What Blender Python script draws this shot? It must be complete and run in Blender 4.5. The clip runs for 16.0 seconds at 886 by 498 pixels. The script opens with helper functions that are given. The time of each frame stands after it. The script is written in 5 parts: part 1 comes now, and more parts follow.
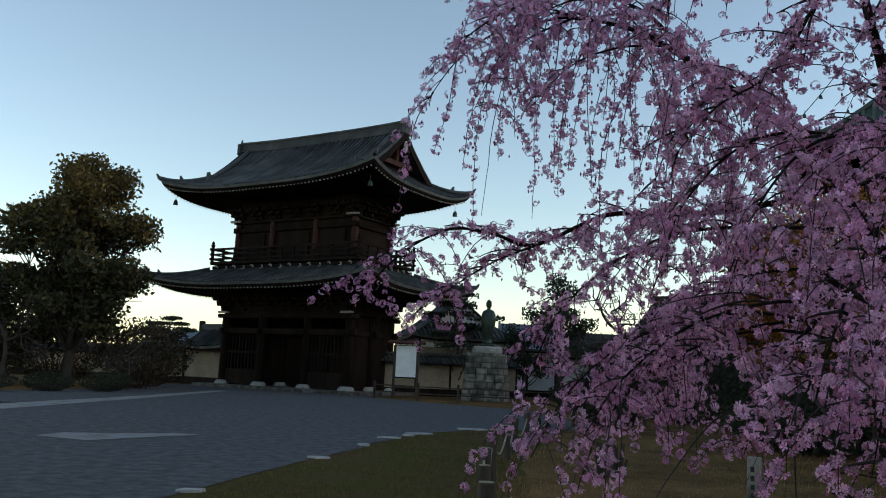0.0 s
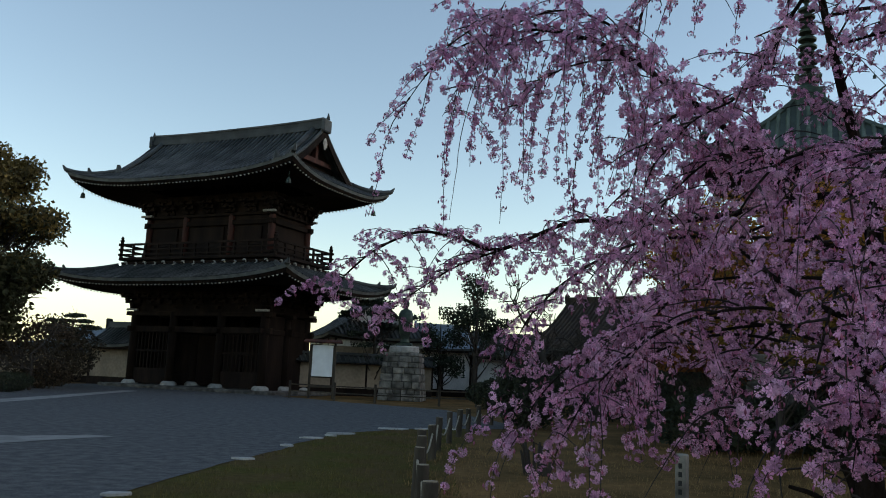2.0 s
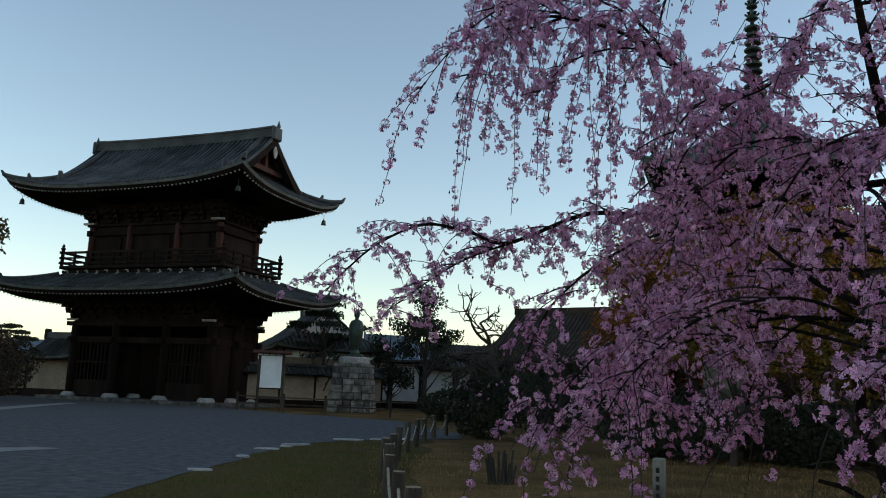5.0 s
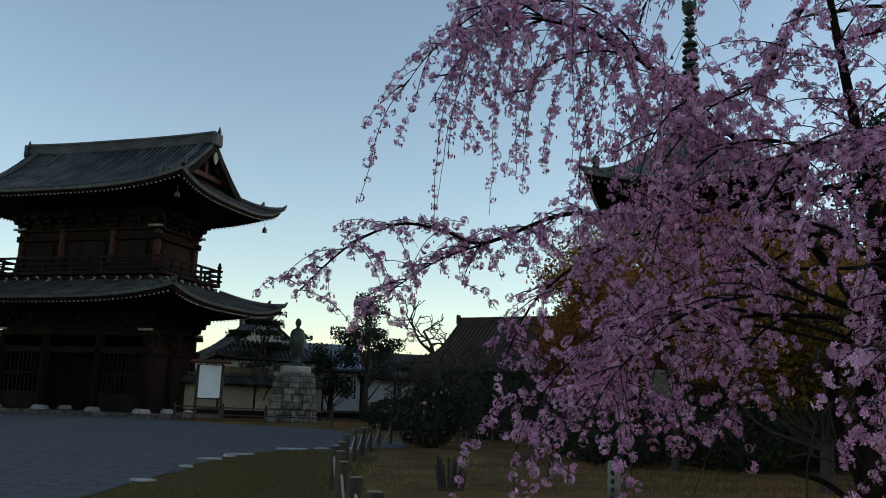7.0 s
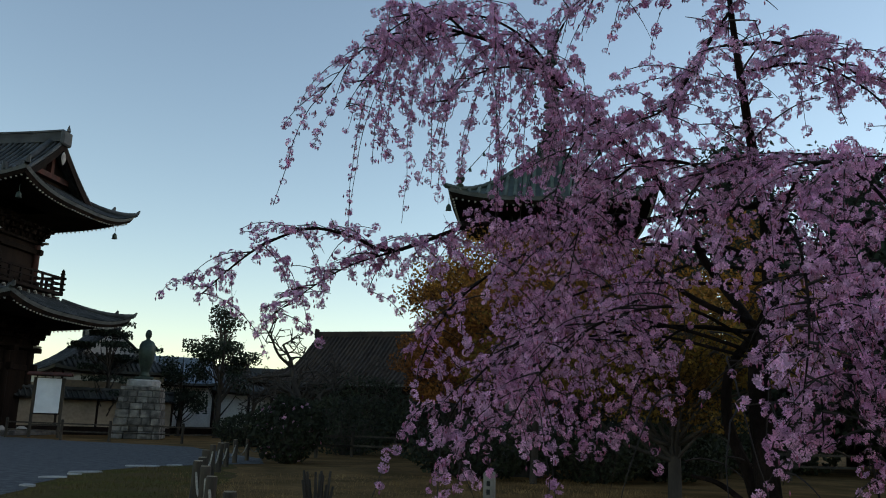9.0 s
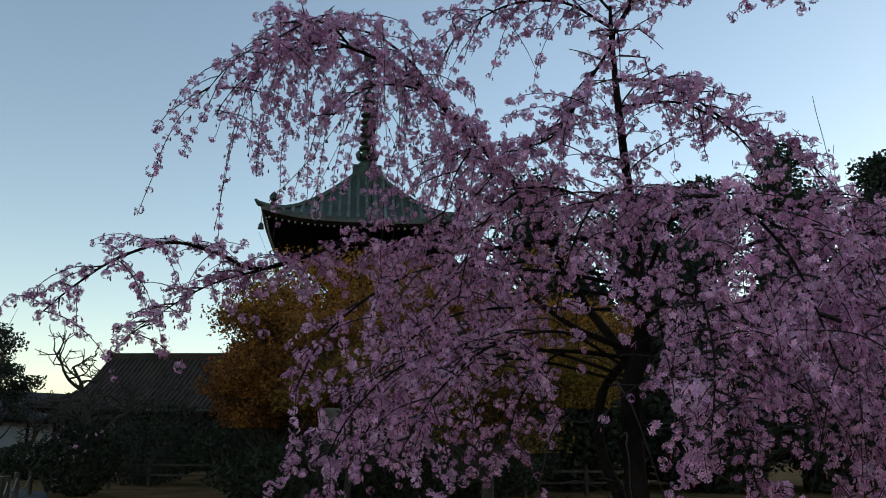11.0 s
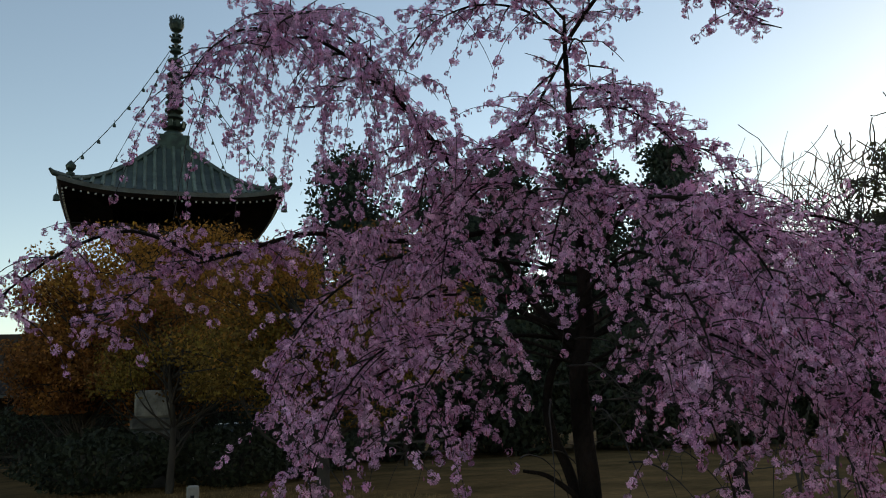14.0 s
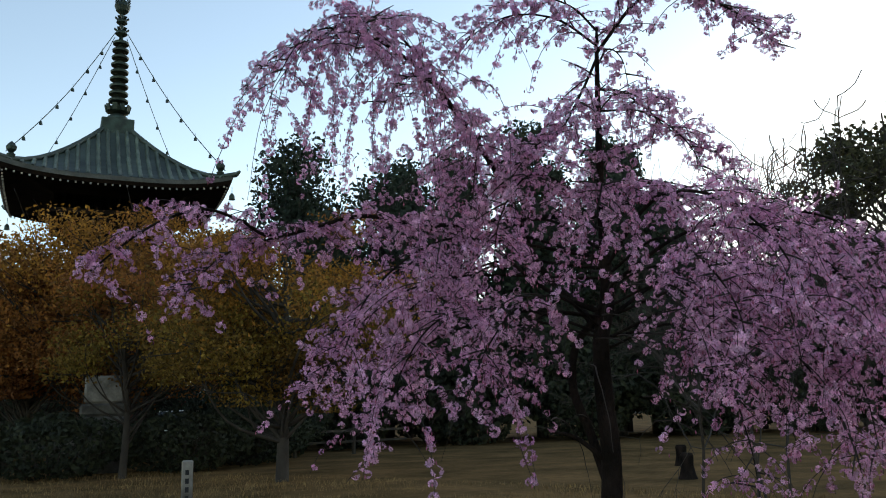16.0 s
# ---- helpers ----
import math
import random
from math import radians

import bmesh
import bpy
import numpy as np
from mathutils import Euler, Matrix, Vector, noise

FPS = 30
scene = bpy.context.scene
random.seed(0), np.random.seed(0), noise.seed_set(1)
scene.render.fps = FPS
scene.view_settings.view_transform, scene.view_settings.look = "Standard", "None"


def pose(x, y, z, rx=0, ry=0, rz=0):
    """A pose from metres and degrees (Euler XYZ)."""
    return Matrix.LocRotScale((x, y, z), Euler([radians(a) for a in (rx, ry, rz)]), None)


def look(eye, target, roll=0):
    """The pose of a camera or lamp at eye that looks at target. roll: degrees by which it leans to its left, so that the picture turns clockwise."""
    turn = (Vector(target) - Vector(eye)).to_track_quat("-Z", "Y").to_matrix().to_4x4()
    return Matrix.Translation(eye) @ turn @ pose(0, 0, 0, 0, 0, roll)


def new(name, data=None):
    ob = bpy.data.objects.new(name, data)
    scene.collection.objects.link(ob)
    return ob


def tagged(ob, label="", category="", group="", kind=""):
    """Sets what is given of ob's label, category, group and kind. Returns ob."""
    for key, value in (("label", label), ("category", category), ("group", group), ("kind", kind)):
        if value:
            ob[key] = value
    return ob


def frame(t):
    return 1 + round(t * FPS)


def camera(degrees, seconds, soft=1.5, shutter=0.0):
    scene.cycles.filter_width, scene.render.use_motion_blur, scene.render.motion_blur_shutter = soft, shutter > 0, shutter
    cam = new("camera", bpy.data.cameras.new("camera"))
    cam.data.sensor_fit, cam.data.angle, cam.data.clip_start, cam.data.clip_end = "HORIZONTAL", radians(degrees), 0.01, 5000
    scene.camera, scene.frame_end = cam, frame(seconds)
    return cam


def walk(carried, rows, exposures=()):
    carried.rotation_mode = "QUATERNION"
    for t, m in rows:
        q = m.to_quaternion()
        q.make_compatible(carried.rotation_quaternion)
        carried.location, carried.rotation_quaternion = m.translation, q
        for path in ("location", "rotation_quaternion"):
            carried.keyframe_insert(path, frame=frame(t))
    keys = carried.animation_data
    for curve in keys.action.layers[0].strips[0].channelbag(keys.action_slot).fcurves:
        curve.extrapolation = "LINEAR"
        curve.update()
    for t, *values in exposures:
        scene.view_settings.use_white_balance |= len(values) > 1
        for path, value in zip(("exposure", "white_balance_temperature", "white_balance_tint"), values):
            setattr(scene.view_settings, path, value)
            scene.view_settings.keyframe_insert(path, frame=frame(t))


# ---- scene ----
cam = camera(55.5, 16.0, soft=1.0)
PATH = [
    (0, (-0.045, 0.569, 1.392), (-0.201, 2.542, 1.684), 2.5),
    (0.5, (-0.112, 0.547, 1.391), (-0.215, 2.523, 1.682), 2.6),
    (1, (-0.178, 0.527, 1.4), (-0.223, 2.505, 1.693), 2.6),
    (1.5, (-0.241, 0.498, 1.399), (-0.234, 2.477, 1.695), 2.5),
    (2, (-0.292, 0.502, 1.391), (-0.244, 2.479, 1.69), 2.5),
    (2.5, (-0.331, 0.539, 1.38), (-0.26, 2.516, 1.679), 2.5),
    (3, (-0.375, 0.565, 1.379), (-0.282, 2.541, 1.677), 2.6),
    (3.5, (-0.409, 0.592, 1.369), (-0.306, 2.566, 1.671), 2.6),
    (6, (-0.67, 0.668, 1.278), (-0.438, 2.623, 1.629), 2.3),
    (6.5, (-0.704, 0.667, 1.268), (-0.444, 2.618, 1.624), 2.3),
    (7, (-0.731, 0.684, 1.259), (-0.417, 2.626, 1.619), 2.0),
    (7.5, (-0.796, 0.675, 1.257), (-0.408, 2.601, 1.628), 1.9),
    (8, (-0.849, 0.669, 1.248), (-0.393, 2.578, 1.633), 2.0),
    (8.5, (-0.882, 0.693, 1.232), (-0.344, 2.577, 1.63), 2.0),
    (9, (-0.961, 0.742, 1.215), (-0.325, 2.594, 1.622), 1.9),
    (9.5, (-1.031, 0.8, 1.217), (-0.297, 2.613, 1.632), 1.8),
    (10, (-1.086, 0.842, 1.206), (-0.245, 2.606, 1.632), 1.7),
    (10.2, (-1.125, 0.857, 1.201), (-0.24, 2.596, 1.639), 1.6),
    (12.3, (-1.291, 1.164, 1.278), (-0.051, 2.67, 1.719), -1.4),
    (12.5, (-1.343, 1.182, 1.276), (-0.077, 2.669, 1.708), -1.6),
    (13, (-1.517, 1.197, 1.279), (-0.196, 2.638, 1.703), -2.0),
    (13.5, (-1.679, 1.226, 1.264), (-0.316, 2.63, 1.676), -2.2),
    (14, (-1.829, 1.268, 1.27), (-0.412, 2.621, 1.671), -2.1),
    (14.5, (-2.037, 1.267, 1.251), (-0.569, 2.566, 1.652), -1.9),
    (15, (-2.173, 1.332, 1.2), (-0.663, 2.582, 1.596), -1.9),
    (15.5, (-2.289, 1.379, 1.159), (-0.767, 2.619, 1.544), -1.8),
    (16, (-2.452, 1.385, 1.158), (-0.93, 2.626, 1.539), -1.7),
]
walk(cam, [(t, look(eye, target, roll)) for t, eye, target, roll in PATH],
     [(0, 0.9, 7300, 11), (3.5, 0.9, 7300, 11), (6.5, 0.76, 7300, 11), (10, 0.78, 7300, 11), (12.5, 0.85, 7900, 11), (14, 0.75, 7900, 11), (15, 0.64, 7700, 12), (15.5, 0.6, 7700, 12), (16, 1.3, 7700, 12)])

# ---- world and light: clear dawn sky, sun just under the ridge of the hills ----
SUN_AZ, SUN_EL = radians(90), radians(11)
world = bpy.data.worlds.new("dawn")
scene.world = world
world.use_nodes = True
wn = world.node_tree
sky = wn.nodes.new("ShaderNodeTexSky")
sky.sky_type = "NISHITA"
sky.sun_disc = False
sky.sun_elevation, sky.sun_rotation = SUN_EL, SUN_AZ
sky.altitude, sky.air_density, sky.dust_density, sky.ozone_density = 100, 0.95, 0.22, 1.25
wn.links.new(sky.outputs[0], wn.nodes["Background"].inputs[0])
wn.nodes["Background"].inputs[1].default_value = 0.15
sun = new("sun", bpy.data.lights.new("sun", "SUN"))
sun.data.energy, sun.data.angle, sun.data.color = 0.25, radians(40), (1.0, 0.86, 0.76)
sun.matrix_world = look((0, 0, 40), Vector((0, 0, 40)) - Vector((math.sin(SUN_AZ), math.cos(SUN_AZ), 0.35)))

# ---- materials ----


def material(name, base, second=None, scale=4.0, rough=0.8, bump=0.2, bump_scale=None, metal=0.0, island=0.0, rnd=0.0, stretch=(1, 1, 1), fine=0.35, spec=0.3):
    """A surface with coarse blotches between two colours, finer grain, relief, and change from piece to piece."""
    m = bpy.data.materials.new(name)
    m.use_nodes = True
    n, l = m.node_tree.nodes, m.node_tree.links
    b = n["Principled BSDF"]
    b.inputs["Roughness"].default_value, b.inputs["Metallic"].default_value = rough, metal
    b.inputs["Specular IOR Level"].default_value = spec
    tc, mp = n.new("ShaderNodeTexCoord"), n.new("ShaderNodeMapping")
    mp.inputs["Scale"].default_value = stretch
    l.new(tc.outputs["Object"], mp.inputs[0])
    big, small = n.new("ShaderNodeTexNoise"), n.new("ShaderNodeTexNoise")
    for tex, sc, det in ((big, scale, 5), (small, scale * 9, 4)):
        tex.inputs["Scale"].default_value, tex.inputs["Detail"].default_value = sc, det
        l.new(mp.outputs[0], tex.inputs["Vector"])
    ramp = n.new("ShaderNodeValToRGB")
    second = second or tuple(c * 0.55 for c in base)
    ramp.color_ramp.elements[0].position, ramp.color_ramp.elements[1].position = 0.35, 0.65
    ramp.color_ramp.elements[0].color, ramp.color_ramp.elements[1].color = (*second, 1), (*base, 1)
    l.new(big.outputs[0], ramp.inputs[0])
    hsv = n.new("ShaderNodeHueSaturation")
    l.new(ramp.outputs[0], hsv.inputs["Color"])
    add = n.new("ShaderNodeMath")
    add.operation = "MULTIPLY_ADD"
    l.new(small.outputs[0], add.inputs[0])
    add.inputs[1].default_value, add.inputs[2].default_value = 2 * fine, 1 - fine
    last = add
    for amount, node, out in ((island, "ShaderNodeNewGeometry", "Random Per Island"), (rnd, "ShaderNodeObjectInfo", "Random")):
        if amount:
            src, mul, mad = n.new(node), n.new("ShaderNodeMath"), n.new("ShaderNodeMath")
            mad.operation, mul.operation = "MULTIPLY_ADD", "MULTIPLY"
            mad.inputs[1].default_value, mad.inputs[2].default_value = 2 * amount, 1 - amount
            l.new(src.outputs[out], mad.inputs[0])
            l.new(mad.outputs[0], mul.inputs[0])
            l.new(last.outputs[0], mul.inputs[1])
            last = mul
    l.new(last.outputs[0], hsv.inputs["Value"])
    l.new(hsv.outputs[0], b.inputs["Base Color"])
    if bump:
        bp, bt = n.new("ShaderNodeBump"), n.new("ShaderNodeTexNoise")
        bt.inputs["Scale"].default_value, bt.inputs["Detail"].default_value = bump_scale or scale * 6, 6
        l.new(mp.outputs[0], bt.inputs["Vector"])
        l.new(bt.outputs[0], bp.inputs["Height"])
        bp.inputs["Strength"].default_value, bp.inputs["Distance"].default_value = bump, 0.03
        l.new(bp.outputs[0], b.inputs["Normal"])
    return m


def foliage(name, base, second, scale=0.6, through_light=0.25, island=0.45):
    """Leaves or petals: a thin sheet that lets some light through."""
    m = material(name, base, second, scale, rough=0.7, bump=0, island=island, fine=0.1, spec=0.2)
    n, l = m.node_tree.nodes, m.node_tree.links
    b, tr, mix = n["Principled BSDF"], n.new("ShaderNodeBsdfTranslucent"), n.new("ShaderNodeMixShader")
    mix.inputs[0].default_value = through_light
    l.new(b.inputs["Base Color"].links[0].from_socket, tr.inputs["Color"])
    l.new(b.outputs[0], mix.inputs[1])
    l.new(tr.outputs[0], mix.inputs[2])
    l.new(mix.outputs[0], n["Material Output"].inputs[0])
    return m


M_GRAVEL = material("gravel", (0.125, 0.126, 0.13), (0.07, 0.072, 0.077), 5.0, rough=0.95, bump=1.0, bump_scale=55, fine=0.6, spec=0.1)
M_LAWN = material("winter_lawn", (0.185, 0.108, 0.046), (0.085, 0.054, 0.022), 0.7, rough=1.0, bump=0.8, bump_scale=30, fine=0.5, spec=0.03)
M_MOSS = material("mossy_verge", (0.062, 0.058, 0.014), (0.085, 0.056, 0.026), 0.9, rough=1.0, bump=0.8, bump_scale=30, fine=0.5, spec=0.03)
M_SOIL = material("bare_soil", (0.10, 0.085, 0.065), (0.06, 0.05, 0.04), 0.6, rough=0.95, bump=0.5, bump_scale=20)
M_PAVE = material("pale_paving", (0.23, 0.225, 0.22), (0.14, 0.138, 0.135), 2, rough=0.85, bump=0.3, rnd=0.15)
M_KERB = material("pale_edge_stone", (0.42, 0.41, 0.39), (0.28, 0.27, 0.26), 4, rough=0.85, bump=0.4, rnd=0.2)
M_TIMBER = material("weathered_timber", (0.024, 0.015, 0.011), (0.011, 0.007, 0.006), 1.5, rough=0.9, bump=0.3, stretch=(1, 1, 0.2), rnd=0.25, spec=0.12)
M_REDWOOD = material("faded_red_timber", (0.11, 0.035, 0.026), (0.045, 0.02, 0.016), 2, rough=0.8, bump=0.25, stretch=(1, 1, 0.2), rnd=0.2)
M_WHITEEND = material("white_painted_ends", (0.45, 0.43, 0.38), (0.22, 0.2, 0.18), 3, rough=0.8, bump=0.1, island=0.2)
M_TILE = material("grey_roof_tile", (0.07, 0.074, 0.074), (0.022, 0.025, 0.025), 0.9, rough=0.65, bump=0.25, bump_scale=12, island=0.4, spec=0.35)
M_TILEEND = material("pale_tile_rim", (0.13, 0.135, 0.13), (0.07, 0.075, 0.072), 2, rough=0.6, bump=0.2, island=0.3)
M_COPPER = material("green_copper_sheet", (0.05, 0.07, 0.056), (0.018, 0.03, 0.024), 0.9, rough=0.6, bump=0.2, island=0.3, spec=0.5)
# ribs in a lighter tone than the copper sheet between them
M_COPPERRIB = material("lighter_copper_rib", (0.11, 0.145, 0.115), (0.05, 0.07, 0.055), 1.5, rough=0.6, bump=0.2, island=0.35)
M_BRONZE = material("dark_bronze", (0.05, 0.075, 0.06), (0.025, 0.035, 0.03), 3, rough=0.5, bump=0.15, metal=0.5)
M_GRANITE = material("granite", (0.20, 0.185, 0.165), (0.06, 0.055, 0.05), 3, rough=0.85, bump=0.4, rnd=0.5)
# mortar already darkened: the shade in the joints is part of its colour
M_MORTAR = material("mortar_shadowed", (0.10, 0.095, 0.09), None, 4, rough=0.95, bump=0.4)
M_PLASTER = material("white_plaster", (0.72, 0.71, 0.68), (0.6, 0.58, 0.55), 1.2, rough=0.9, bump=0.1)
M_EARTHWALL = material("beige_earth_plaster", (0.30, 0.235, 0.17), (0.20, 0.155, 0.115), 0.7, rough=0.95, bump=0.2)
M_BOARD = material("white_notice_paper", (0.78, 0.79, 0.80), (0.68, 0.69, 0.7), 2, rough=0.8, bump=0.05, fine=0.05)
M_POST = material("grey_wood_post", (0.065, 0.052, 0.038), (0.03, 0.024, 0.019), 5, rough=0.9, bump=0.5, rnd=0.25, stretch=(1, 1, 0.3))
M_POSTTOP = material("cut_post_end", (0.30, 0.25, 0.19), (0.2, 0.16, 0.12), 8, rough=0.9, bump=0.3, rnd=0.2)
M_ROPE = material("pale_rope", (0.34, 0.31, 0.26), (0.22, 0.2, 0.16), 20, rough=0.95, bump=0.5)
M_BARK = material("cherry_bark", (0.024, 0.017, 0.015), (0.009, 0.007, 0.006), 8, rough=0.95, bump=0.8, bump_scale=60, stretch=(1, 1, 0.5), spec=0.05)
M_TWIG = material("dark_twig", (0.034, 0.025, 0.022), (0.018, 0.013, 0.012), 10, rough=0.85, bump=0.0)
M_BARKGREY = material("grey_bark", (0.055, 0.044, 0.036), (0.03, 0.024, 0.02), 3, rough=0.9, bump=0.5, bump_scale=20, stretch=(1, 1, 0.4))
M_PETAL = foliage("pink_petals", (0.78, 0.475, 0.66), (0.55, 0.24, 0.42), 5.0, 0.4, island=0.52)
M_BUD = foliage("dark_pink_buds", (0.42, 0.12, 0.22), (0.3, 0.09, 0.15), 3, 0.15)
M_YOUNGLEAF = foliage("bronze_young_leaf", (0.20, 0.10, 0.05), (0.12, 0.12, 0.04), 3, 0.3)
M_MAPLE = foliage("young_maple_leaf", (0.29, 0.115, 0.025), (0.16, 0.06, 0.021), 0.55, 0.4, island=0.6)
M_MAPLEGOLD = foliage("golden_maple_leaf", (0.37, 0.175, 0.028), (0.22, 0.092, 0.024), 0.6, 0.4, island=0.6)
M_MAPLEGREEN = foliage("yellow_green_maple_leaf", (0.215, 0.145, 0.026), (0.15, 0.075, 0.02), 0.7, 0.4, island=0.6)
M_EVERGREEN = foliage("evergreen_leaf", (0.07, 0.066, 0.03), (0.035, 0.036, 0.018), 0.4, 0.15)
# camphor's upper leaves: the evergreen leaf with golden sunlight put into its colour
M_EVERGOLD = foliage("camphor_leaf_painted_sunlit", (0.17, 0.115, 0.035), (0.08, 0.065, 0.025), 0.35, 0.25)
M_CONIFER = foliage("dark_conifer", (0.03, 0.042, 0.026), (0.018, 0.026, 0.017), 0.4, 0.1)
M_HEDGE = foliage("dark_hedge_leaf", (0.032, 0.038, 0.02), (0.018, 0.022, 0.013), 0.8, 0.1)
M_REDBUSH = foliage("reddish_bush_leaf", (0.075, 0.05, 0.032), (0.04, 0.032, 0.02), 0.8, 0.2)
M_DRYGRASS = foliage("dry_grass_blade", (0.28, 0.175, 0.075), (0.15, 0.092, 0.04), 0.8, 0.2)
M_GREENGRASS = foliage("green_grass_blade", (0.11, 0.095, 0.026), (0.1, 0.07, 0.026), 0.8, 0.2)
M_BARKROOF = material("brown_bark_roof", (0.06, 0.042, 0.03), (0.035, 0.025, 0.02), 1.2, rough=0.9, bump=0.4)
M_HILL = foliage("wooded_hill", (0.045, 0.04, 0.035), (0.03, 0.03, 0.026), 0.05, 0.05)
M_CARWHITE = material("white_car_paint", (0.75, 0.75, 0.76), (0.7, 0.7, 0.71), 1, rough=0.3, bump=0, fine=0.03, spec=0.6)
M_GLASS = material("dark_window_glass", (0.02, 0.025, 0.03), (0.015, 0.02, 0.022), 1, rough=0.08, bump=0, fine=0.02, spec=0.8)
M_RUBBER = material("black_rubber", (0.02, 0.02, 0.02), None, 6, rough=0.8, bump=0.1)
M_INK = material("black_ink", (0.02, 0.02, 0.022), None, 6, rough=0.8, bump=0)
M_BLUESHEET = material("blue_grey_metal_roof", (0.20, 0.26, 0.32), (0.13, 0.17, 0.21), 0.6, rough=0.5, bump=0.1)

# ---- mesh helpers ----


def part(name, bm, mat, parent=None, label="", kind="", smooth=False):
    """Links a bmesh as one mesh object under a thing."""
    me = bpy.data.meshes.new(name)
    bm.to_mesh(me)
    bm.free()
    me.materials.append(mat)
    if smooth:
        me.polygons.foreach_set("use_smooth", [True] * len(me.polygons))
    ob = new(name, me)
    if parent is not None:
        ob.parent = parent
    return tagged(ob, label, kind=kind)


def raw(name, verts, faces, mat, parent=None, label="", kind="", smooth=False):
    """A mesh from arrays; faces all have the same count of corners."""
    verts, faces = np.asarray(verts, np.float32).reshape(-1, 3), np.asarray(faces, np.int32)
    me = bpy.data.meshes.new(name)
    k = faces.shape[1]
    me.vertices.add(len(verts))
    me.vertices.foreach_set("co", verts.ravel())
    me.loops.add(faces.size)
    me.loops.foreach_set("vertex_index", faces.ravel())
    me.polygons.add(len(faces))
    me.polygons.foreach_set("loop_start", np.arange(len(faces), dtype=np.int32) * k)
    if smooth:
        me.polygons.foreach_set("use_smooth", np.ones(len(faces), bool))
    me.update(calc_edges=True)
    me.materials.append(mat)
    ob = new(name, me)
    if parent is not None:
        ob.parent = parent
    return tagged(ob, label, kind=kind)


def thing(name, label, category, m=None, group="", kind=""):
    ob = new(name)
    ob.empty_display_size = 0.1
    if m is not None:
        ob.matrix_basis = m
    return tagged(ob, label, category, group, kind)


def box(bm, x0, x1, y0, y1, z0, z1, m=None, bevel=0.0):
    r = bmesh.ops.create_cube(bm, size=1.0)
    vs = r["verts"]
    for v in vs:
        v.co = Vector(((x0 + x1) / 2 + v.co.x * (x1 - x0), (y0 + y1) / 2 + v.co.y * (y1 - y0), (z0 + z1) / 2 + v.co.z * (z1 - z0)))
    if bevel:
        es = list({e for v in vs for e in v.link_edges})
        vs = list({v for f in bmesh.ops.bevel(bm, geom=es, offset=bevel, segments=1, affect="EDGES")["faces"] for v in f.verts} | {v for v in vs if v.is_valid})
    if m is not None:
        bmesh.ops.transform(bm, matrix=m, verts=vs)
    return bm


def boxed(*a, **k):
    return box(bmesh.new(), *a, **k)


def lathe(bm, profile, seg=16, at=(0, 0, 0)):
    """A turned solid from (radius, height) pairs."""
    rings = [[bm.verts.new((at[0] + r * math.cos(6.28318 * i / seg), at[1] + r * math.sin(6.28318 * i / seg), at[2] + z)) for i in range(seg)] for r, z in profile]
    for a, b in zip(rings, rings[1:]):
        for i in range(seg):
            bm.faces.new((a[i], a[(i + 1) % seg], b[(i + 1) % seg], b[i]))
    bm.faces.new(rings[0][::-1])
    bm.faces.new(rings[-1])
    return bm


class Tubes:
    """Collects tapered tubes into one mesh."""

    def __init__(self):
        self.v, self.f, self.n = [], [], 0

    def add(self, pts, radii, seg=5):
        pts = np.asarray(pts, float)
        if len(pts) < 2:
            return
        d = np.gradient(pts, axis=0)
        d /= np.linalg.norm(d, axis=1)[:, None] + 1e-9
        ref = np.where(np.abs(d[:, 2:3]) > 0.9, [[1.0, 0, 0]], [[0, 0, 1.0]])
        a = np.cross(d, ref)
        a /= np.linalg.norm(a, axis=1)[:, None] + 1e-9
        b = np.cross(d, a)
        ang = np.arange(seg) * 2 * np.pi / seg
        ring = pts[:, None] + np.asarray(radii, float)[:, None, None] * (np.cos(ang)[None, :, None] * a[:, None] + np.sin(ang)[None, :, None] * b[:, None])
        k = len(pts)
        self.v.append(ring.reshape(-1, 3))
        i, j = np.meshgrid(np.arange(k - 1), np.arange(seg), indexing="ij")
        j2 = (j + 1) % seg
        self.f.append(np.stack([i * seg + j, i * seg + j2, (i + 1) * seg + j2, (i + 1) * seg + j], -1).reshape(-1, 4) + self.n)
        self.n += k * seg

    def make(self, name, mat, parent=None, label="", kind=""):
        return raw(name, np.concatenate(self.v), np.concatenate(self.f), mat, parent, label, kind, smooth=True)


def smooth_path(pts, per=6):
    """A rounded line through a few places (Catmull-Rom)."""
    p = np.asarray(pts, float)
    p = np.vstack([2 * p[0] - p[1], p, 2 * p[-1] - p[-2]])
    out = []
    for i in range(1, len(p) - 2):
        for t in np.arange(per) / per:
            out.append(0.5 * (2 * p[i] + (p[i + 1] - p[i - 1]) * t + (2 * p[i - 1] - 5 * p[i] + 4 * p[i + 1] - p[i + 2]) * t ** 2 + (3 * p[i] - p[i - 1] - 3 * p[i + 1] + p[i + 2]) * t ** 3))
    out.append(p[-2])
    return np.array(out)


RNG = np.random.default_rng(7)


def leaf_cloud(name, centres, size, mat, parent, rng, flat=0.5, aspect=0.55, label=""):
    """Many single leaves (folded quads) round the given places."""
    c = np.asarray(centres, float)
    n = len(c)
    d = rng.normal(size=(n, 3))
    d /= np.linalg.norm(d, axis=1)[:, None]
    e = rng.normal(size=(n, 3)) * (1, 1, flat)
    s = np.cross(d, e)
    s /= np.linalg.norm(s, axis=1)[:, None] + 1e-9
    L = size * rng.uniform(0.6, 1.3, (n, 1))
    q = np.stack([c - d * L / 2, c + s * L * aspect / 2, c + d * L / 2, c - s * L * aspect / 2], 1)
    return raw(name, q, np.arange(4 * n).reshape(n, 4), mat, parent, label, "stuff")


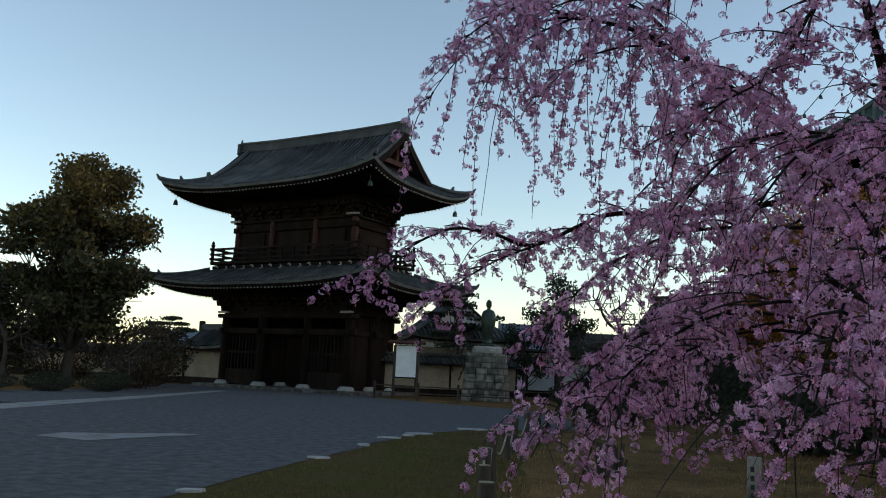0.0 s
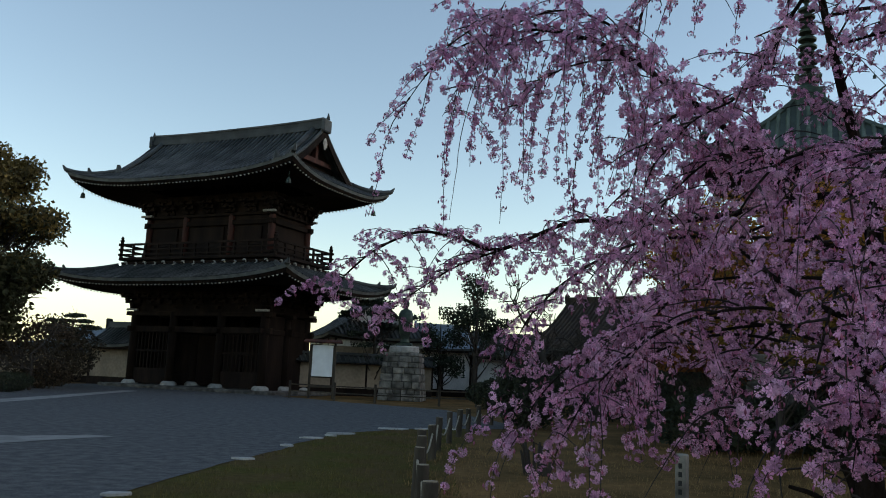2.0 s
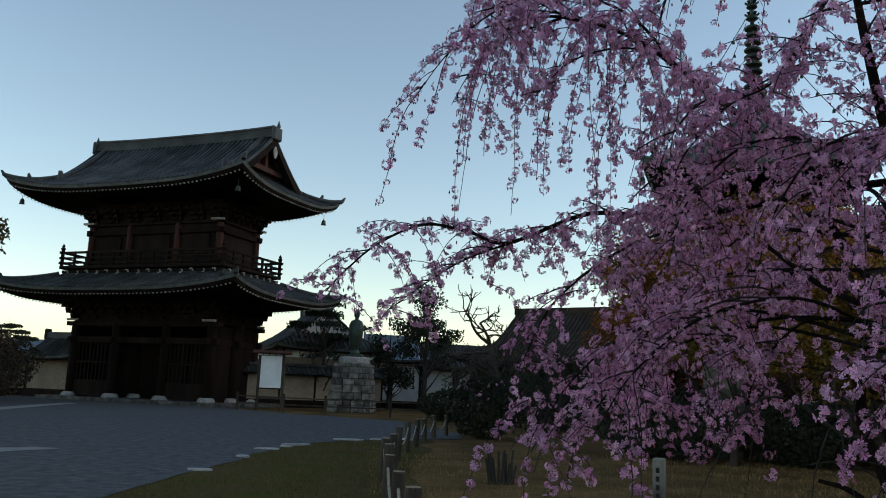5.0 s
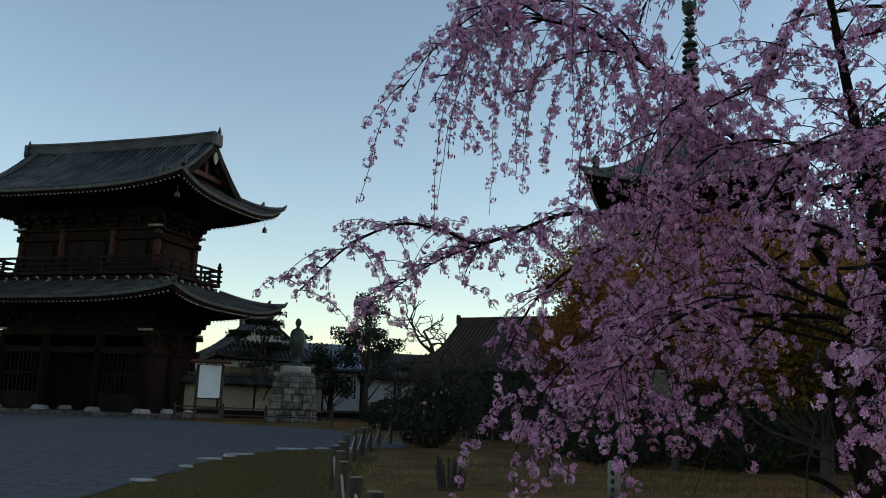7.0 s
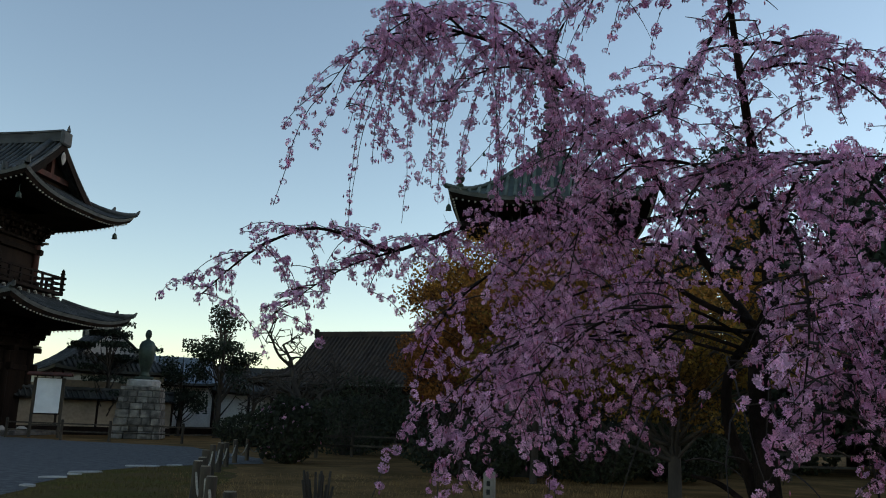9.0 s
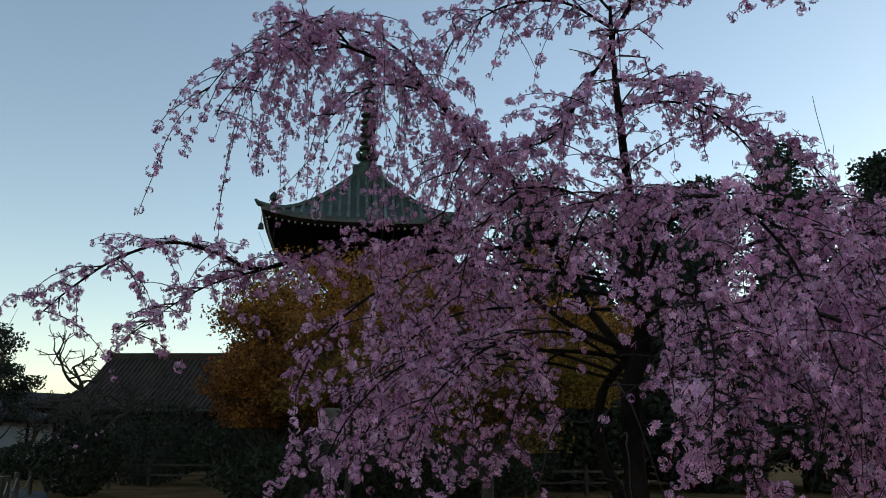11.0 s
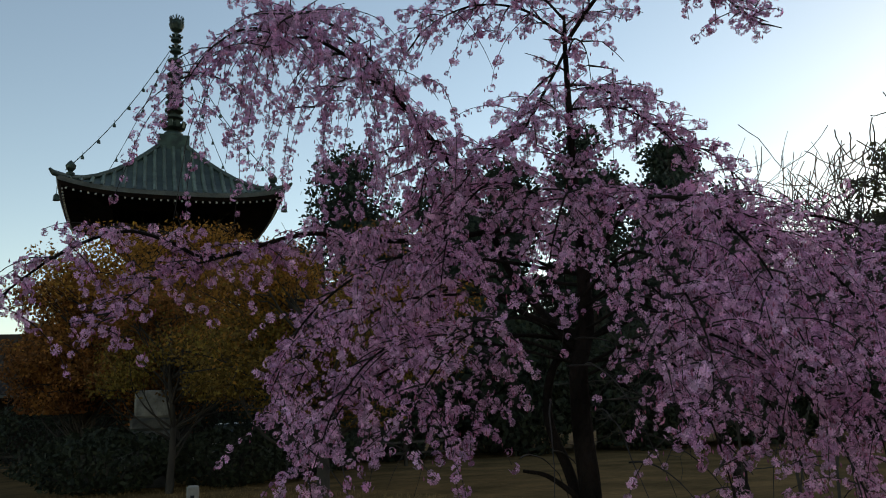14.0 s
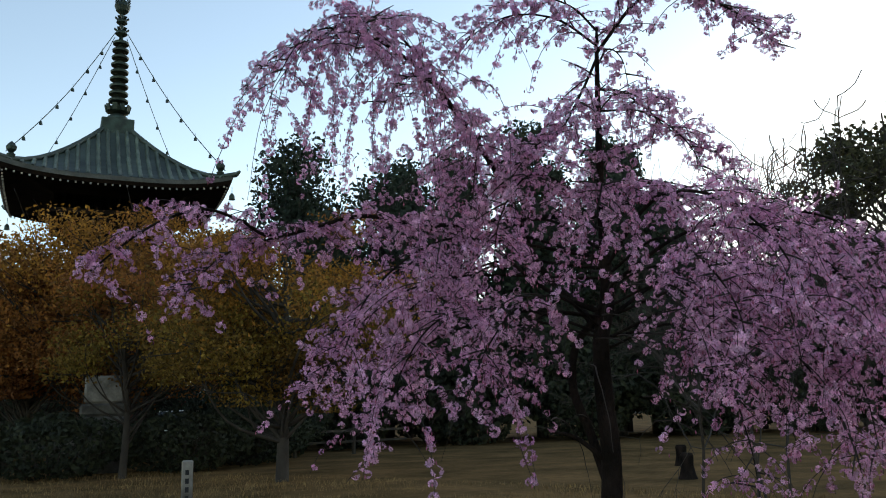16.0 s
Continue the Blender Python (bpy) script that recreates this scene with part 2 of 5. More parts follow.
# ---- ground ----


def ground_sheet():
    """The lawn and soil as one sheet to the horizon, finer and slightly uneven near the trees."""
    xs = np.concatenate([[-3000, -800, -250, -90], np.linspace(-45, 60, 71), [100, 260, 800, 3000]])
    ys = np.concatenate([[-3000, -800, -200, -60], np.linspace(-20, 75, 65), [110, 260, 800, 3000]])
    X, Y = np.meshgrid(xs, ys)
    Z = np.zeros_like(X)
    for i in range(X.shape[0]):
        for j in range(X.shape[1]):
            x, y = X[i, j], Y[i, j]
            if x > 0.5 and abs(x) < 60 and -20 < y < 40:
                Z[i, j] = 0.05 * noise.noise((x * 0.25, y * 0.25, 0)) * min(1, (x - 0.5) / 3)
    n = len(xs)
    i, j = np.meshgrid(np.arange(len(ys) - 1), np.arange(n - 1), indexing="ij")
    f = np.stack([i * n + j, i * n + j + 1, (i + 1) * n + j + 1, (i + 1) * n + j], -1).reshape(-1, 4)
    return tagged(raw("ground", np.stack([X, Y, Z], -1), f, M_LAWN, smooth=True), "dry brown winter lawn with mossy patches", "lawn", kind="structure")


ground_sheet()


def flat_area(name, outline, z, mat, label, category, kind="structure", thick=0.0):
    bm = bmesh.new()
    vs = [bm.verts.new((x, y, z)) for x, y in outline]
    f = bm.faces.new(vs)
    if f.normal.z < 0:
        f.normal_flip()
    if thick:
        r = bmesh.ops.extrude_face_region(bm, geom=[f])
        bmesh.ops.translate(bm, vec=(0, 0, thick), verts=[v for v in r["geom"] if isinstance(v, bmesh.types.BMVert)])
        bmesh.ops.recalc_face_normals(bm, faces=bm.faces)
    else:
        bmesh.ops.triangulate(bm, faces=bm.faces)
    return tagged(part(name, bm, mat), label, category, kind=kind)


def wavy(points, step=0.5, amp=0.12, seed=0):
    out = []
    for (x0, y0), (x1, y1) in zip(points, points[1:]):
        k = max(1, int(math.hypot(x1 - x0, y1 - y0) / step))
        for i in range(k):
            x, y = x0 + (x1 - x0) * i / k, y0 + (y1 - y0) * i / k
            out.append((x + amp * noise.noise((x * 0.8, y * 0.8, seed)), y + amp * noise.noise((x * 0.8, y * 0.8, seed + 7))))
    return out + [points[-1]]


EDGE = [(-4.6, -6.0), (-4.0, 4.0), (-3.45, 9.6), (-2.95, 13.8), (-2.55, 16.4), (-2.1, 19.8), (-0.7, 22.5), (2.2, 24.5), (2.6, 27.5), (0.9, 36.5), (-3.3, 40.2), (-4.4, 41.5)]
outer = [(-7.5, 45.5), (-5.2, 49.5), (-19.5, 57.5), (-21.0, 52.0), (-19.0, 38.0), (-19.5, 30.0), (-17.5, 24.0), (-60.0, 22.0), (-60.0, -30.0), (-4.6, -30.0)]
flat_area("gravel_court", wavy(EDGE, 0.4, 0.16) + outer, 0.012, M_GRAVEL, "blue-grey gravel forecourt in front of the gate", "gravel")
flat_area("mossy_verge", wavy([(-4.6, -6.0), (-4.0, 4.0), (-3.45, 9.6), (-2.95, 13.8), (-2.55, 16.4), (-2.1, 19.8), (-0.7, 22.5), (1.4, 24.0)], 0.4, 0.16) + wavy([(1.4, 22.0), (0.3, 15.0), (-0.2, 9.0), (-0.6, 4.0), (-1.2, -6.0)], 0.4, 0.3, 3),
          0.006, M_MOSS, "mossy green grass verge beside the gravel", "grass")
flat_area("paved_path", wavy([(-30.0, 17.0), (-12.8, 21.6), (-13.4, 32.0), (-14.2, 43.8)], 2, 0.1) + wavy([(-14.9, 43.8), (-14.2, 32.0), (-14.2, 23.0), (-30.0, 18.6)], 2, 0.1, 5), 0.017, M_PAVE, "pale paved path leading towards the gate", "path")
flat_area("paved_patch", wavy([(-8.1, 15.0), (-7.1, 14.6), (-6.4, 15.7), (-5.9, 16.8), (-6.5, 16.9), (-7.3, 16.1), (-8.1, 15.9)], 0.3, 0.12), 0.02, M_PAVE, "pale worn paving patch in the gravel", "paving")


def edge_stones():
    rng = random.Random(3)
    for k, (x, y, s) in enumerate([(-0.85, 22.4, 0.42), (-1.95, 19.95, 0.36), (-2.1, 19.3, 0.18), (-2.42, 18.4, 0.24), (-2.6, 16.4, 0.2), (-2.9, 13.8, 0.18), (-3.4, 9.75, 0.17), (-0.1, 22.9, 0.25), (0.7, 23.4, 0.3)]):
        bm = bmesh.new()
        n = 9
        top = [bm.verts.new((s * math.cos(a) * rng.uniform(0.8, 1.1), 0.6 * s * math.sin(a) * rng.uniform(0.7, 1.1), 0.03)) for a in (6.2832 * i / n for i in range(n))]
        low = [bm.verts.new((v.co.x * 1.06, v.co.y * 1.06, -0.06)) for v in top]
        bm.faces.new(top)
        for i in range(n):
            bm.faces.new((low[i], low[(i + 1) % n], top[(i + 1) % n], top[i]))
        ob = part("edge_stone", bm, M_KERB)
        ob.matrix_basis = pose(x, y, 0.005, 0, 0, rng.uniform(0, 360))
        tagged(ob, "flat pale stone set in the edge of the gravel", "stone", "stones along the gravel edge")


edge_stones()

# ---- roofs ----


class Roof:
    """A concave tiled roof round a rectangle: front and back faces run in from the long eaves, side faces from the short ones."""

    def __init__(self, A, B, d_front, d_side, z_eave, H, lift, verge=None, sag=0.45):
        self.A, self.B, self.dF, self.dS, self.z, self.H, self.lift, self.verge, self.sag = A, B, d_front, d_side, z_eave, H, lift, verge, sag

    def height(self, d, along):
        s = d / self.B
        return self.z + self.H * ((1 - self.sag) * s + self.sag * s * s) + self.lift * abs(along) ** 3.2 * max(0.0, 1 - d / (0.6 * self.B)) ** 1.5

    def half(self, side, d):
        if side in "FK":
            return self.A - d if (self.verge is None or d <= self.dS) else self.verge
        return self.B - d

    def point(self, side, d, x, drop=0.0):
        """The place d in from an eave and x along it."""
        run = self.A if side in "FK" else self.B
        z = self.height(d, max(-1.0, min(1.0, x / run))) - drop
        u, v = x, -(self.B - d)
        if side == "K":
            u, v = -x, self.B - d
        elif side == "R":
            u, v = self.A - d, x
        elif side == "L":
            u, v = -(self.A - d), -x
        return (u, v, z)

    def depth(self, side):
        return self.dF if side in "FK" else self.dS

    def sheet(self, bm, side, n=28, m=9, drop=0.0):
        D = self.depth(side)
        ds = [D * i / m for i in range(m + 1)]
        if self.verge is not None and side in "FK":
            ds = [self.dS * i / 4 for i in range(5)] + [self.dS + 0.001 + (D - self.dS - 0.001) * i / 6 for i in range(7)]
        rows = [[bm.verts.new(self.point(side, d, self.half(side, d) * (2 * k / n - 1), drop)) for k in range(n + 1)] for d in ds]
        for a, b in zip(rows, rows[1:]):
            for k in range(n):
                bm.faces.new((a[k], a[k + 1], b[k + 1], b[k]))
        return rows

    def rolls(self, tubes, side, gap=0.3, radius=0.09):
        D, run = self.depth(side), (self.A if side in "FK" else self.B)
        k = int((run - 0.15) / gap)
        for i in range(-k, k + 1):
            x = i * gap
            end = D
            if side in "FK" and self.verge is not None:
                end = D if abs(x) <= self.verge - 0.1 else min(self.dS, self.A - abs(x))
            else:
                end = min(D, run - abs(x))
            if end < 0.25:
                continue
            steps = max(4, int(end / 0.21))
            pts = [self.point(side, -0.05 + (end + 0.05) * q / steps, x, -0.035) for q in range(steps + 1)]
            tubes.add(pts, [radius * (1.08 if q % 2 else 0.86) for q in range(len(pts))], 6)

    def eave_strip(self, bm, side, d0, d1, drop0, drop1, n=40):
        """A band under the eave from d0 (drop0 below the tiles) to d1."""
        run = self.A if side in "FK" else self.B
        a = [bm.verts.new(self.point(side, d0, (run - d0) * (2 * k / n - 1), drop0)) for k in range(n + 1)]
        b = [bm.verts.new(self.point(side, d1, (run - d1) * (2 * k / n - 1), drop1)) for k in range(n + 1)]
        for k in range(n):
            bm.faces.new((b[k], b[k + 1], a[k + 1], a[k]))

    def rafter_row(self, bm, side, d, drop, gap, size):
        run = self.A if side in "FK" else self.B
        k = int((run - d - 0.1) / gap)
        for i in range(-k, k + 1):
            u, v, z = self.point(side, d, i * gap, drop)
            box(bm, u - size / 2, u + size / 2, v - size / 2, v + size / 2, z - size / 2, z + size / 2)

    def hip(self, tubes, corner, d0, d1, radius, up):
        su, sv = corner
        pts = []
        for q in range(9):
            d = d0 + (d1 - d0) * q / 8
            u, v = self.A - d, self.B - d
            pts.append((su * u, sv * v, self.height(d, 1 - d / max(self.A, self.B)) + up))
        tubes.add(pts, [radius] * 9, 6)
        return pts


def build_roof(parent, roof, tile, name, rafters=True, gap=0.3, soffit=None, rib=None, radius=0.09):
    """The tiled skin, its rolls, the pale eave rim, the rafters with white ends and the dark soffit."""
    top = part(name, bmesh.new(), tile, parent)
    bm = bmesh.new()
    for side in "FKLR":
        roof.sheet(bm, side)
    bm.to_mesh(top.data)
    bm.free()
    t = Tubes()
    for side in "FKLR":
        roof.rolls(t, side, gap, radius)
    t.make("tile_roll", rib or tile, top, kind="stuff")
    bm = bmesh.new()
    for side in "FKLR":
        roof.eave_strip(bm, side, -0.06, 0.0, -0.06, 0.12)
    part("eave_rim", bm, M_TILEEND, top, "paler rim of round tile ends")
    for side in "FKLR":
        bm = bmesh.new()
        roof.eave_strip(bm, side, 0.0, 0.12, 0.12, 0.3)
        roof.eave_strip(bm, side, 0.12, 0.6, 0.3, 0.36)
        if soffit:
            roof.eave_strip(bm, side, 0.6, soffit[0], 0.36, soffit[1])
        bmesh.ops.remove_doubles(bm, verts=bm.verts, dist=0.002)
        part("soffit", bm, M_TIMBER, parent, "dark timber underside of the eaves")
    if rafters:
        bm = bmesh.new()
        for side in "FKLR":
            roof.rafter_row(bm, side, 0.16, 0.36, 0.26, 0.065)
        part("rafter_end", bm, M_WHITEEND, parent, "row of white painted rafter ends", "stuff")
    return top


def bell(bm, x, y, z, s=1.0):
    lathe(bm, [(0.02 * s, 0.3 * s), (0.05 * s, 0.28 * s), (0.11 * s, 0.2 * s), (0.13 * s, 0.02 * s), (0.15 * s, 0.0)], 10, (x, y, z - 0.3 * s))
    lathe(bm, [(0.012 * s, 0.3 * s), (0.012 * s, 0.0)], 5, (x, y, z))


def bracket(bm, s=1.0):
    """A stepped cluster of bracket arms and bearing blocks, reaching out to -y."""
    for k, (out, w, z) in enumerate(((0.0, 0.9, 0.0), (0.28, 1.15, 0.3), (0.56, 1.35, 0.6))):
        box(bm, -w / 2 * s, w / 2 * s, (-out - 0.09) * s, (-out + 0.09) * s, (z + 0.12) * s, (z + 0.27) * s)
        box(bm, -0.09 * s, 0.09 * s, (-out - 0.32) * s, 0.1 * s, (z + 0.12) * s, (z + 0.27) * s)
        for x in (-w / 2 + 0.1, 0, w / 2 - 0.1):
            box(bm, (x - 0.11) * s, (x + 0.11) * s, (-out - 0.12) * s, (-out + 0.12) * s, (z + 0.27) * s, (z + 0.4) * s)
    return bm


# ---- the gate ----


def temple_gate():
    g = thing("temple_gate", "two-storey weathered timber temple gate with grey tiled roofs", "gate", pose(-12.1, 51.1, 0, 0, 0, -26.9))
    a, b = 4.75, 2.0
    # stone platform
    part("platform", boxed(-6.2, 6.2, -3.1, 3.1, -0.1, 0.2, bevel=0.05), M_GRANITE, g, "low stone platform")
    # lower storey
    us = (-a, -1.75, 1.75, a)
    base = bmesh.new()
    lathe(base, [(0.48, 0.0), (0.46, 0.12), (0.36, 0.22), (0.3, 0.24)], 12)
    col = bmesh.new()
    lathe(col, [(0.25, 0.0), (0.25, 3.6), (0.22, 4.0)], 14)
    first = None
    for u in us:
        for v in (-b, 0, b):
            if first is None:
                cb = part("column_base", base, M_KERB, g, "pale carved stone column base")
                cc = part("column", col, M_TIMBER, g, smooth=True)
                first = (cb.data, cc.data)
            else:
                cb, cc = new("column_base", first[0]), new("column", first[1])
                cb.parent = cc.parent = g
            cb.location, cc.location = (u, v, 0.2), (u, v, 0.42)
    for v in (-b, 0, b):
        part("tie_beam", boxed(-a - 0.5, a + 0.5, v - 0.13, v + 0.13, 3.25, 3.6, bevel=0.03), M_TIMBER, g)
        part("head_beam", boxed(-a - 0.6, a + 0.6, v - 0.2, v + 0.2, 4.2, 4.45, bevel=0.03), M_TIMBER, g)
    for u in us:
        part("cross_beam", boxed(u - 0.12, u + 0.12, -b - 0.5, b + 0.5, 3.25, 3.55, bevel=0.03), M_TIMBER, g)
    for u in (-a, a):
        part("side_wall", boxed(u - 0.06, u + 0.06, -b, b, 0.2, 4.3), M_TIMBER, g)
    part("rear_wall", boxed(-a, a, b - 0.06, b + 0.06, 0.2, 4.4), M_TIMBER, g)
    for u0, u1 in ((-a, -1.75), (1.75, a)):
        part("bay_panel", boxed(u0 + 0.25, u1 - 0.25, -0.05, 0.05, 0.2, 3.3), M_TIMBER, g)
        part("low_board", boxed(u0 + 0.25, u1 - 0.25, -b - 0.05, -b + 0.05, 0.25, 1.15), M_TIMBER, g)
        for k in range(9):
            x = u0 + 0.4 + (u1 - u0 - 0.8) * k / 8
            part("lattice_bar", boxed(x - 0.04, x + 0.04, -b - 0.03, -b + 0.03, 1.15, 3.25), M_TIMBER, g)
        part("lattice_rail", boxed(u0 + 0.25, u1 - 0.25, -b - 0.045, -b + 0.045, 2.1, 2.22), M_TIMBER, g)
    for s in (-1, 1):
        part("door_leaf", boxed(s * 0.04 if s > 0 else -1.5, 1.5 if s > 0 else -0.04, -0.08, 0.02, 0.25, 3.2, bevel=0.02), M_TIMBER, g, "closed dark timber door leaf")
    part("ceiling_boards", boxed(-a, a, -b, b, 4.42, 4.48), M_TIMBER, g)
    bm = bmesh.new()
    box(bm, -a - 0.1, a + 0.1, -b - 0.1, b + 0.1, 4.45, 5.9)
    part("upper_wall_band", bm, M_TIMBER, g)
    # brackets under the lower eaves
    def ring(a, b, z, s, nu, nv):
        proto = None
        for side, count, half in (("F", nu, a), ("K", nu, a), ("R", nv, b), ("L", nv, b)):
            for k in range(count):
                x = -half + 2 * half * k / (count - 1)
                if proto is None:
                    ob = part("bracket_set", bracket(bmesh.new(), s), M_TIMBER, g, "stacked timber bracket arms")
                    proto = ob.data
                else:
                    ob = new("bracket_set", proto)
                    ob.parent = g
                turn = {"F": 0, "K": 180, "R": 90, "L": -90}[side]
                px, py = {"F": (x, -b), "K": (x, b), "R": (a, x), "L": (-a, x)}[side]
                ob.matrix_basis = pose(px, py, z, 0, 0, turn)
        # the white tips of the lowest arms
        for su in (-1, 1):
            for sv in (-1, 1):
                part("arm_tip", boxed(su * a - 0.42, su * a + 0.42, sv * (b + 0.3) - 0.1, sv * (b + 0.3) + 0.1, z - 0.02, z + 0.1, bevel=0.02), M_WHITEEND, g, "white painted bracket arm at the corner")
    ring(a, b, 4.5, 1.0, 7, 4)
    low = Roof(8.45, 5.45, 3.0, 3.0, 5.95, 2.5, 0.62, sag=0.25)
    build_roof(g, low, M_TILE, "lower_roof", gap=0.32, soffit=(3.3, 1.35))
    for c in ((1, 1), (1, -1), (-1, 1), (-1, -1)):
        t = Tubes()
        pts = low.hip(t, c, -0.1, 2.7, 0.15, 0.1)
        t.add([pts[0], (pts[0][0] * 1.015, pts[0][1] * 1.02, pts[0][2] + 0.22)], [0.13, 0.05], 6)
        t.add([pts[2], (pts[2][0] * 1.01, pts[2][1] * 1.01, pts[2][2] + 0.3)], [0.15, 0.05], 6)
        t.make("hip_ridge", M_TILE, g)
    # balcony
    A, B = 5.75, 2.85
    part("balcony_floor", boxed(-A, A, -B, B, 7.42, 7.6, bevel=0.03), M_TIMBER, g)
    part("balcony_skirt", boxed(-A + 0.35, A - 0.35, -B + 0.35, B - 0.35, 6.75, 7.42), M_TIMBER, g)
    for z, w in ((6.82, 0.12), (7.2, 0.16)):
        for s in (-1, 1):
            part("skirt_beam", boxed(-A + 0.1, A - 0.1, s * (B - 0.25) - w / 2, s * (B - 0.25) + w / 2, z, z + 0.14), M_TIMBER, g)
            part("skirt_beam", boxed(s * (A - 0.25) - w / 2, s * (A - 0.25) + w / 2, -B + 0.1, B - 0.1, z, z + 0.14), M_TIMBER, g)
    curl = bmesh.new()
    for q in range(6):
        an = q * 0.5
        box(curl, 0.1 * math.cos(an) - 0.025, 0.1 * math.cos(an) + 0.025, -0.05, 0.05, 0.13 * math.sin(an) - 0.025, 0.13 * math.sin(an) + 0.025)
    curl_data = None
    for k in range(15):
        for s in (-1, 1):
            x = -A + 0.6 + (2 * A - 1.2) * k / 14
            if curl_data is None:
                ob = part("curled_bracket", curl, M_WHITEEND, g, "small white painted curl under the balcony")
                curl_data = ob.data
            else:
                ob = new("curled_bracket", curl_data)
                ob.parent = g
            ob.matrix_basis = pose(x, s * (B - 0.02), 7.2, 0, 90 * (k % 2), 0)
    for k in range(8):
        for s in (-1, 1):
            ob = new("curled_bracket", curl_data)
            ob.parent = g
            ob.matrix_basis = pose(s * (A - 0.02), -B + 0.6 + (2 * B - 1.2) * k / 7, 7.2, 0, 90 * (k % 2), 90)
    for z, r in ((7.72, 0.05), (8.02, 0.045), (8.32, 0.06)):
        for s in (-1, 1):
            part("balcony_rail", boxed(-A - 0.1, A + 0.1, s * (B - 0.1) - r, s * (B - 0.1) + r, z, z + 2 * r), M_TIMBER, g)
            part("balcony_rail", boxed(s * (A - 0.1) - r, s * (A - 0.1) + r, -B - 0.1, B + 0.1, z, z + 2 * r), M_TIMBER, g)
    for k in range(13):
        for s in (-1, 1):
            x = -A + 0.1 + (2 * A - 0.2) * k / 12
            part("baluster", boxed(x - 0.06, x + 0.06, s * (B - 0.1) - 0.055, s * (B - 0.1) + 0.055, 7.6, 8.33), M_TIMBER, g)
    for k in range(1, 6):
        for s in (-1, 1):
            y = -B + 0.1 + (2 * B - 0.2) * k / 6
            part("baluster", boxed(s * (A - 0.1) - 0.055, s * (A - 0.1) + 0.055, y - 0.06, y + 0.06, 7.6, 8.33), M_TIMBER, g)
    for su in (-1, 1):
        for sv in (-1, 1):
            bm = bmesh.new()
            lathe(bm, [(0.1, 0.0), (0.1, 1.05), (0.13, 1.1), (0.13, 1.16), (0.07, 1.2), (0.1, 1.27), (0.02, 1.4)], 10)
            ob = part("corner_post", bm, M_TIMBER, g, "railing post with an onion cap")
            ob.location = (su * (A - 0.1), sv * (B - 0.1), 7.5)
    # upper storey
    a2, b2 = 4.55, 1.75
    part("upper_core", boxed(-a2 + 0.05, a2 - 0.05, -b2 + 0.05, b2 - 0.05, 7.6, 11.4), M_TIMBER, g)
    col2 = None
    for u in (-a2, -1.7, 1.7, a2):
        for v in (-b2, b2):
            if col2 is None:
                bm = bmesh.new()
                lathe(bm, [(0.2, 0.0), (0.2, 2.3), (0.17, 2.5)], 12)
                ob = part("upper_column", bm, M_REDWOOD, g, "faded red upper column", smooth=True)
                col2 = ob.data
            else:
                ob = new("upper_column", col2)
                ob.parent = g
            ob.location = (u, v, 7.6)
    for v in (-b2, b2):
        for z, h in ((7.7, 0.25), (9.5, 0.28), (10.05, 0.16)):
            part("wall_beam", boxed(-a2 - 0.35, a2 + 0.35, v - 0.14, v + 0.14, z, z + h, bevel=0.02), M_TIMBER, g)
        for u in (-3.1, 3.1):
            part("barred_window", boxed(u - 0.8, u + 0.8, v - 0.08, v + 0.08, 8.3, 9.4, bevel=0.02), M_TIMBER, g)
        part("panelled_door", boxed(-1.2, 1.2, v - 0.09, v + 0.09, 7.75, 9.4, bevel=0.02), M_TIMBER, g)
    for u in (-a2, a2):
        for z, h in ((7.7, 0.25), (9.5, 0.28), (10.05, 0.16)):
            part("wall_beam", boxed(u - 0.14, u + 0.14, -b2 - 0.35, b2 + 0.35, z, z + h, bevel=0.02), M_TIMBER, g)
    ring(a2, b2, 10.15, 0.85, 7, 4)
    # upper roof, hip and gable
    up = Roof(8.1, 5.1, 5.1, 2.35, 11.68, 3.62, 0.76, verge=6.55, sag=0.42)
    build_roof(g, up, M_TILE, "upper_roof", gap=0.32, soffit=(3.2, 1.75))
    for c in ((1, 1), (1, -1), (-1, 1), (-1, -1)):
        t = Tubes()
        pts = up.hip(t, c, -0.1, 2.4, 0.15, 0.12)
        t.add([pts[0], (pts[0][0] * 1.02, pts[0][1] * 1.025, pts[0][2] + 0.28)], [0.14, 0.05], 6)
        t.add([pts[3], (pts[3][0] * 1.01, pts[3][1] * 1.02, pts[3][2] + 0.35)], [0.17, 0.06], 6)
        t.make("hip_ridge", M_TILE, g)
    for su in (-1, 1):
        for side, sv in (("F", -1), ("K", 1)):
            t = Tubes()
            for off, rad in ((0.75, 0.17), (0.1, 0.1)):
                pts = []
                for q in range(9):
                    d = 1.7 + (5.05 - 1.7) * q / 8
                    pts.append((su * (6.55 - off), sv * (5.1 - d), up.height(d, 0) + (0.16 if rad > 0.12 else 0.06)))
                t.add(pts, [rad] * 9, 6)
                if rad > 0.12:
                    p = pts[0]
                    t.add([p, (p[0], p[1] + sv * 0.12, p[2] + 0.45)], [0.24, 0.1], 6)
            t.make("descending_ridge", M_TILE, g)
    zr = up.height(5.1, 0)
    bm = bmesh.new()
    n = 24
